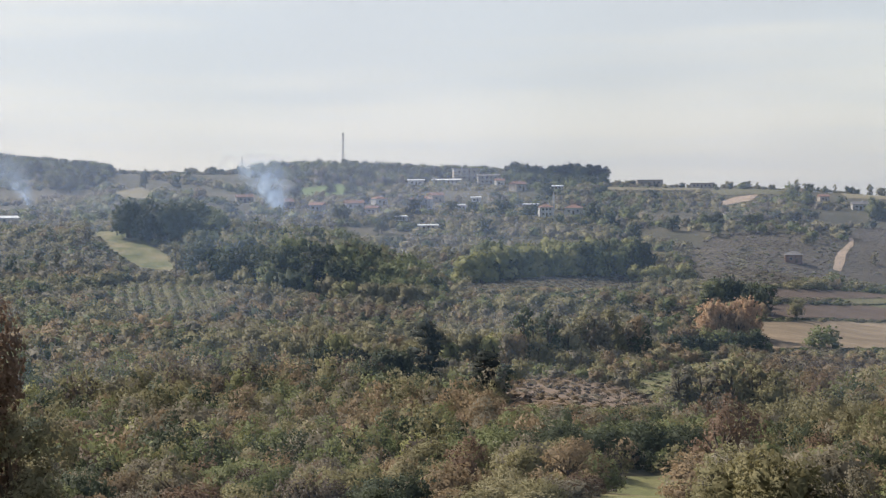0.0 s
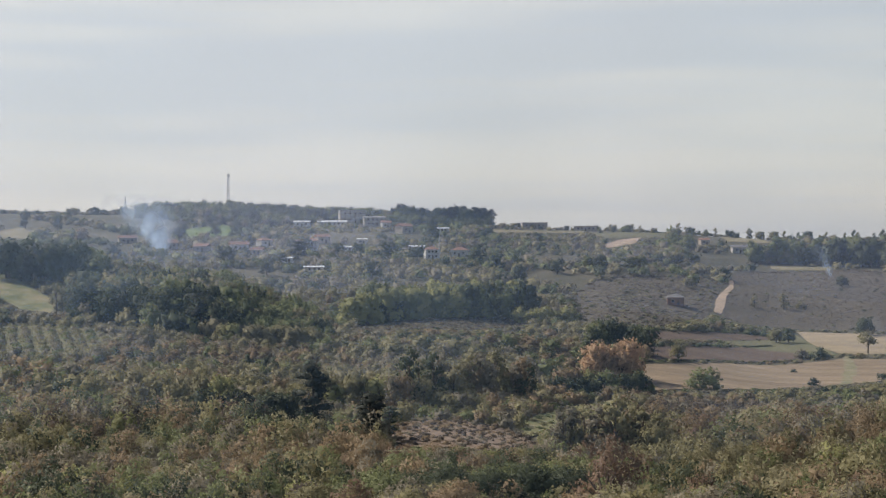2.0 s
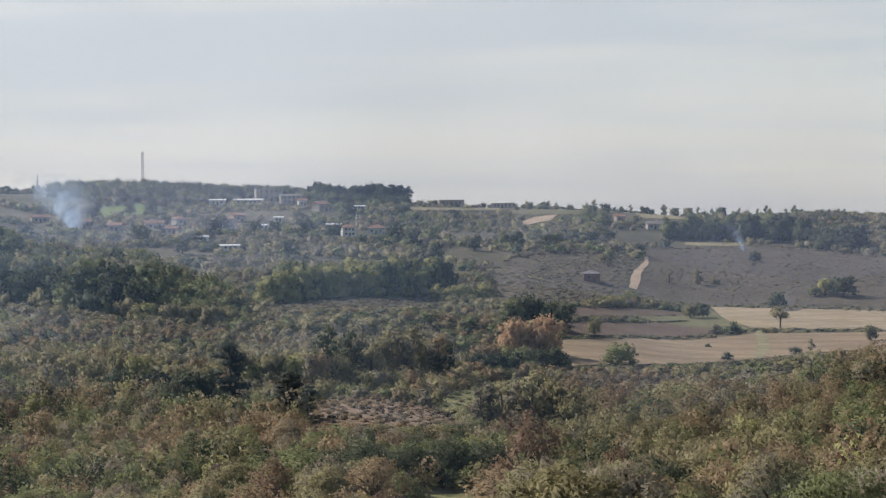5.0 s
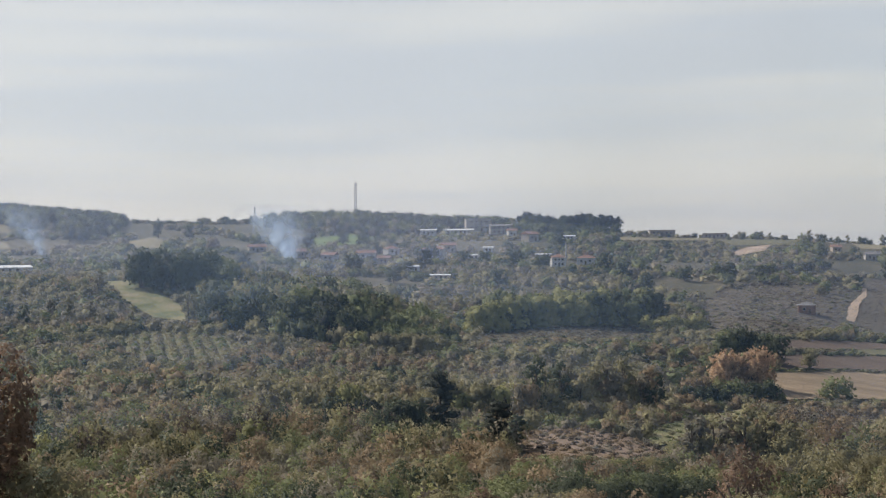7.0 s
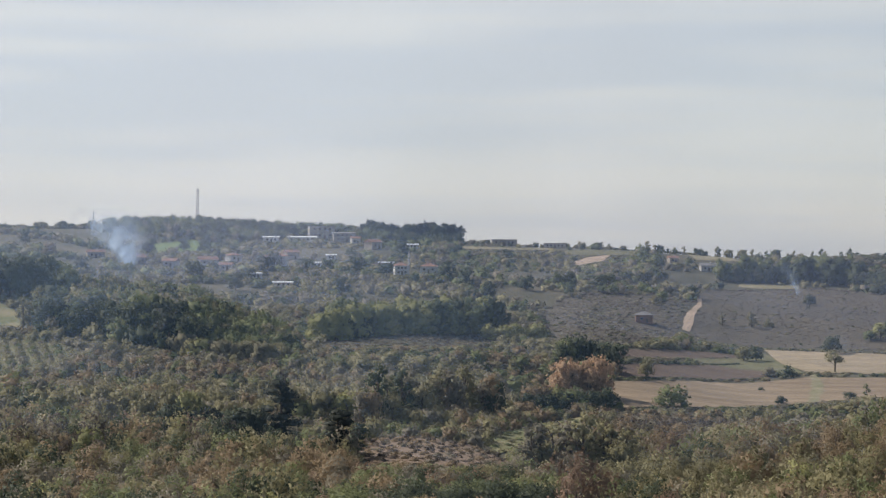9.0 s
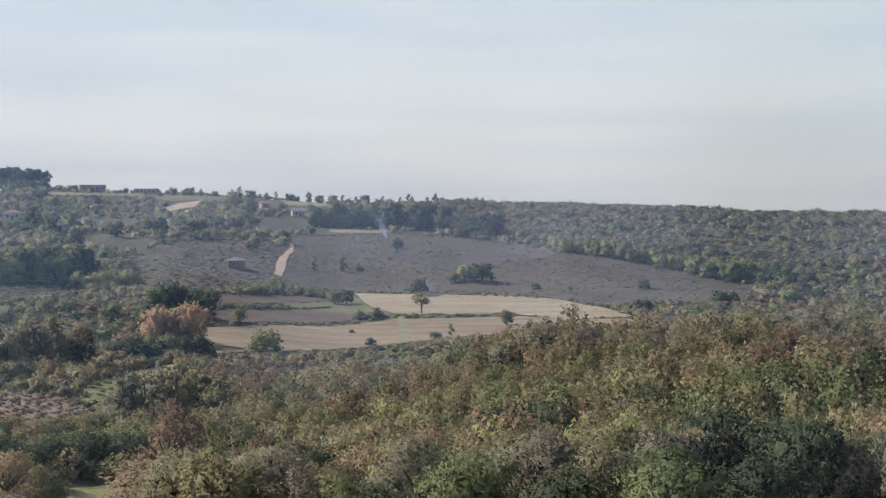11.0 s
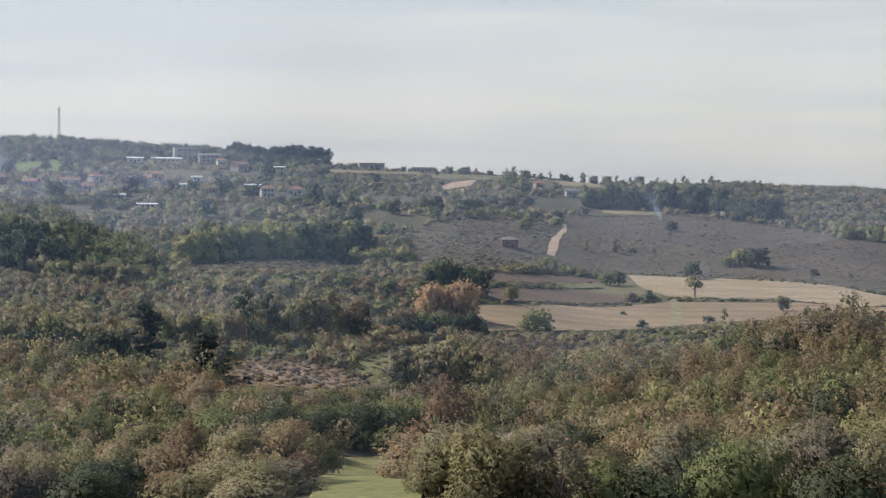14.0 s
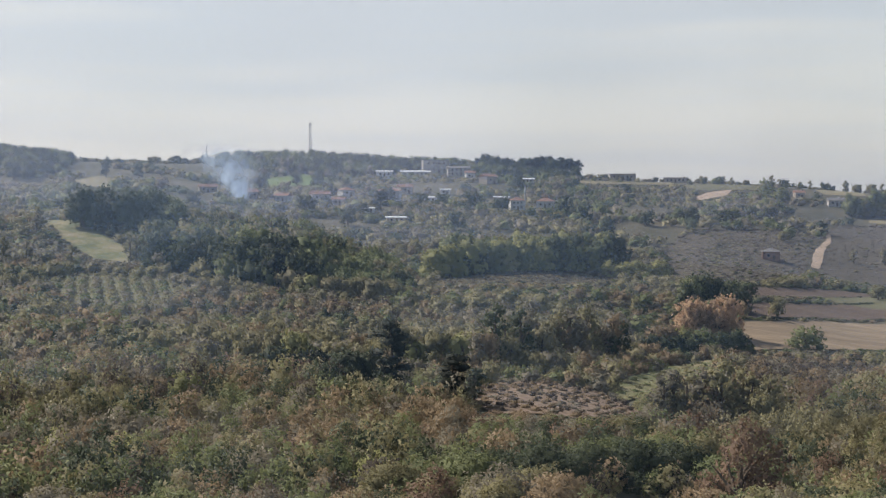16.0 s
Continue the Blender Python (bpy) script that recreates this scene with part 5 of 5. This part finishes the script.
def mast(x, y, tall, half, label, name="radio_mast"):
    """A square lattice mast with legs, cross braces and aerials at the top."""
    base = new(name)
    base.location = (x, y, float(height(x, y)) - 0.3)
    legs = []
    for sx, sy in ((-1, -1), (1, -1), (1, 1), (-1, 1)):
        legs.append((sx, sy))
        part("leg", joined("leg", [tube([(sx * half, sy * half, 0), (sx * half * 0.7, sy * half * 0.7, tall)], [0.17, 0.12], 6)]), base, mat=M_STEEL)
    bays = max(3, int(tall / 2.2))
    for k in range(bays):
        z0, z1 = tall * k / bays, tall * (k + 1) / bays
        for (ax, ay), (bx, by) in zip(legs, legs[1:] + legs[:1]):
            f0, f1 = half * (1 - 0.3 * z0 / tall), half * (1 - 0.3 * z1 / tall)
            part("brace", joined("brace", [tube([(ax * f0, ay * f0, z0), (bx * f1, by * f1, z1)], [0.08, 0.08], 4)]), base, mat=M_STEEL)
    if half > 0.5:
        for k in range(3):
            a = 2.1 * k + 0.4
            part("aerial", solid("aerial", [box(math.cos(a) * 0.9 - 0.15, math.cos(a) * 0.9 + 0.15, math.sin(a) * 0.9 - 0.1, math.sin(a) * 0.9 + 0.1, tall - 2.2, tall - 0.2)]), base, "pale panel aerial", M_WHITE)
    part("rod", joined("rod", [tube([(0, 0, tall - 0.5), (0, 0, tall + 1.2)], [0.06, 0.03], 5)]), base, mat=M_STEEL)
    return tagged(base, label, "mast")


mast(-183.5, 1146, 28.0, 0.75, "tall steel lattice radio mast on the wooded ridge")
mast(-254, 1115, 13.0, 0.22, "thin steel lattice pole on the skyline", "radio_pole")


# ---- smoke and haze ----
def thin_white(name, colour, alpha):
    """A faint scattering film: mostly clear, the rest white and lit from both sides. alpha is wired by the caller."""
    m = bpy.data.materials.new(name)
    m.use_nodes = True
    n, l = m.node_tree.nodes, m.node_tree.links
    n.remove(n["Principled BSDF"])
    clear, dif, tra = n.new("ShaderNodeBsdfTransparent"), n.new("ShaderNodeBsdfDiffuse"), n.new("ShaderNodeBsdfTranslucent")
    both, mix = n.new("ShaderNodeMixShader"), n.new("ShaderNodeMixShader")
    dif.inputs["Color"].default_value = tra.inputs["Color"].default_value = (*colour, 1)
    both.inputs["Fac"].default_value = 0.5
    l.new(dif.outputs["BSDF"], both.inputs[1])
    l.new(tra.outputs["BSDF"], both.inputs[2])
    mix.inputs["Fac"].default_value = alpha
    l.new(clear.outputs["BSDF"], mix.inputs[1])
    l.new(both.outputs["Shader"], mix.inputs[2])
    l.new(mix.outputs["Shader"], n["Material Output"].inputs["Surface"])
    return m, n, l, mix.inputs["Fac"]


def math_node(n, l, kind, a, b=None):
    node = n.new("ShaderNodeMath")
    node.operation = kind
    for k, s in enumerate((a, b)):
        if s is None:
            continue
        if isinstance(s, (int, float)):
            node.inputs[k].default_value = s
        else:
            l.new(s, node.inputs[k])
    return node.outputs["Value"]


def smoke(x, y, tall, foot, top, lean, dense, label, seed):
    """A drifting plume: three crossing billowing films that thin out to the edges."""
    m, n, l, fac = thin_white("smoke_film", (0.62, 0.78, 1.0), 0.2)
    co, sep = n.new("ShaderNodeTexCoord"), n.new("ShaderNodeSeparateXYZ")
    l.new(co.outputs["Object"], sep.inputs["Vector"])
    noise_ = n.new("ShaderNodeTexNoise")
    noise_.inputs["Scale"].default_value, noise_.inputs["Detail"].default_value = 3.2 / top, 4.0
    l.new(co.outputs["Object"], noise_.inputs["Vector"])
    up = math_node(n, l, "DIVIDE", sep.outputs["Z"], tall)
    wide = math_node(n, l, "ADD", math_node(n, l, "MULTIPLY", up, top - foot), foot)
    mid = math_node(n, l, "MULTIPLY", math_node(n, l, "POWER", math_node(n, l, "MAXIMUM", up, 0.0), 1.4), lean)
    sway = math_node(n, l, "MULTIPLY", math_node(n, l, "MULTIPLY", math_node(n, l, "SUBTRACT", noise_.outputs["Fac"], 0.5), up), top * 1.8)
    off = math_node(n, l, "DIVIDE", math_node(n, l, "ADD", math_node(n, l, "SUBTRACT", sep.outputs["X"], mid), sway), wide)
    soft_ = math_node(n, l, "MAXIMUM", math_node(n, l, "SUBTRACT", 1.0, math_node(n, l, "MULTIPLY", off, off)), 0.0)
    soft_ = math_node(n, l, "MULTIPLY", soft_, soft_)
    fade = math_node(n, l, "MAXIMUM", math_node(n, l, "SUBTRACT", 1.0, up), 0.0)
    thick = math_node(n, l, "MULTIPLY", math_node(n, l, "MULTIPLY", soft_, fade), dense)
    puff = math_node(n, l, "MULTIPLY", math_node(n, l, "MAXIMUM", math_node(n, l, "SUBTRACT", noise_.outputs["Fac"], 0.2), 0.0), 2.2)
    l.new(math_node(n, l, "MULTIPLY", thick, puff), fac)
    pieces = []
    half = abs(lean) + top
    rng = random.Random(seed)
    for turn in (-0.3, 0.3):
        v, q, nu, nv = [], [], 14, 12
        ph = rng.uniform(0, 6)
        for j in range(nv + 1):
            for i in range(nu + 1):
                px, pz = -half + 2 * half * i / nu, tall * j / nv
                v.append((px * math.cos(turn), px * math.sin(turn) + 0.5 * math.sin(px / top * 2 + pz / tall * 5 + ph), pz))
        for j in range(nv):
            for i in range(nu):
                a = j * (nu + 1) + i
                q.append((a, a + 1, a + nu + 2, a + nu + 1))
        pieces.append((v, q))
    ob = new("smoke_plume", joined("smoke_plume", pieces))
    ob.data.materials.append(m)
    ob.location = (x, y, float(height(x, y)) - 0.2)
    ob.rotation_euler = (0, 0, -math.atan2(x, y))
    return tagged(ob, label, "smoke", kind="stuff")


smoke(-178, 868, 34, 5.0, 30, -13, 1.25, "bluish white smoke drifting up from a garden fire", 1)
smoke(-322, 860, 36, 2.5, 26, -24, 0.55, "thin smoke drifting up from a field fire", 2)
smoke(203, 876, 20, 1.5, 7, -9, 0.5, "thin blue smoke wisp on the hazel slope", 3)
smoke(183, 697, 8, 1.0, 3.5, -1.5, 0.25, "thin smoke wisp at the stubble edge", 4)

# valley haze imitated by faint tinted see-through sheets, denser with distance
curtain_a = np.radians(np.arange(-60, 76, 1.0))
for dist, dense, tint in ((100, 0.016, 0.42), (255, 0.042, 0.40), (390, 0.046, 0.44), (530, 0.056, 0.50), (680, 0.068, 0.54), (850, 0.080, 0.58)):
    haze_mat, hn, hl, h_fac = thin_white("haze_tint_film", (tint, 0.57 + 0.16 * tint, 0.96), dense)
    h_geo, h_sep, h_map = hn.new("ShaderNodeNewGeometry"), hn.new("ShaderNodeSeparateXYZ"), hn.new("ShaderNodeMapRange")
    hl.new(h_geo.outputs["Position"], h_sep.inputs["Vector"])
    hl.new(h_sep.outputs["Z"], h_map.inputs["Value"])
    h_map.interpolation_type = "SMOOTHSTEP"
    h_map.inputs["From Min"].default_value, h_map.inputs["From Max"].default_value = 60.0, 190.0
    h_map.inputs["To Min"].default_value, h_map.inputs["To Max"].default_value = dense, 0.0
    # denser towards the sun, imitating the brighter haze on that side
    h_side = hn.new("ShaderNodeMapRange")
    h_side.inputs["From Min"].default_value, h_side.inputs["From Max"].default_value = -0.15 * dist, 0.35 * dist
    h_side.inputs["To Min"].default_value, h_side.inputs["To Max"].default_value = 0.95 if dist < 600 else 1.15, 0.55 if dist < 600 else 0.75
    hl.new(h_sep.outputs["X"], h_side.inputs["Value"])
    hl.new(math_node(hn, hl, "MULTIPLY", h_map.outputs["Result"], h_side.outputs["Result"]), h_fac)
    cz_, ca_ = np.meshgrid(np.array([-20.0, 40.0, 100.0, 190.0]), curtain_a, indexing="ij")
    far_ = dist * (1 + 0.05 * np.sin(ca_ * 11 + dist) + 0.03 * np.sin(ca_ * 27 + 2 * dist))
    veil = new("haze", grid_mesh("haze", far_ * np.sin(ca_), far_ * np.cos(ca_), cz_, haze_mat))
    tagged(veil, "thin bluish see-through sheet imitating valley haze", "haze", kind="structure")
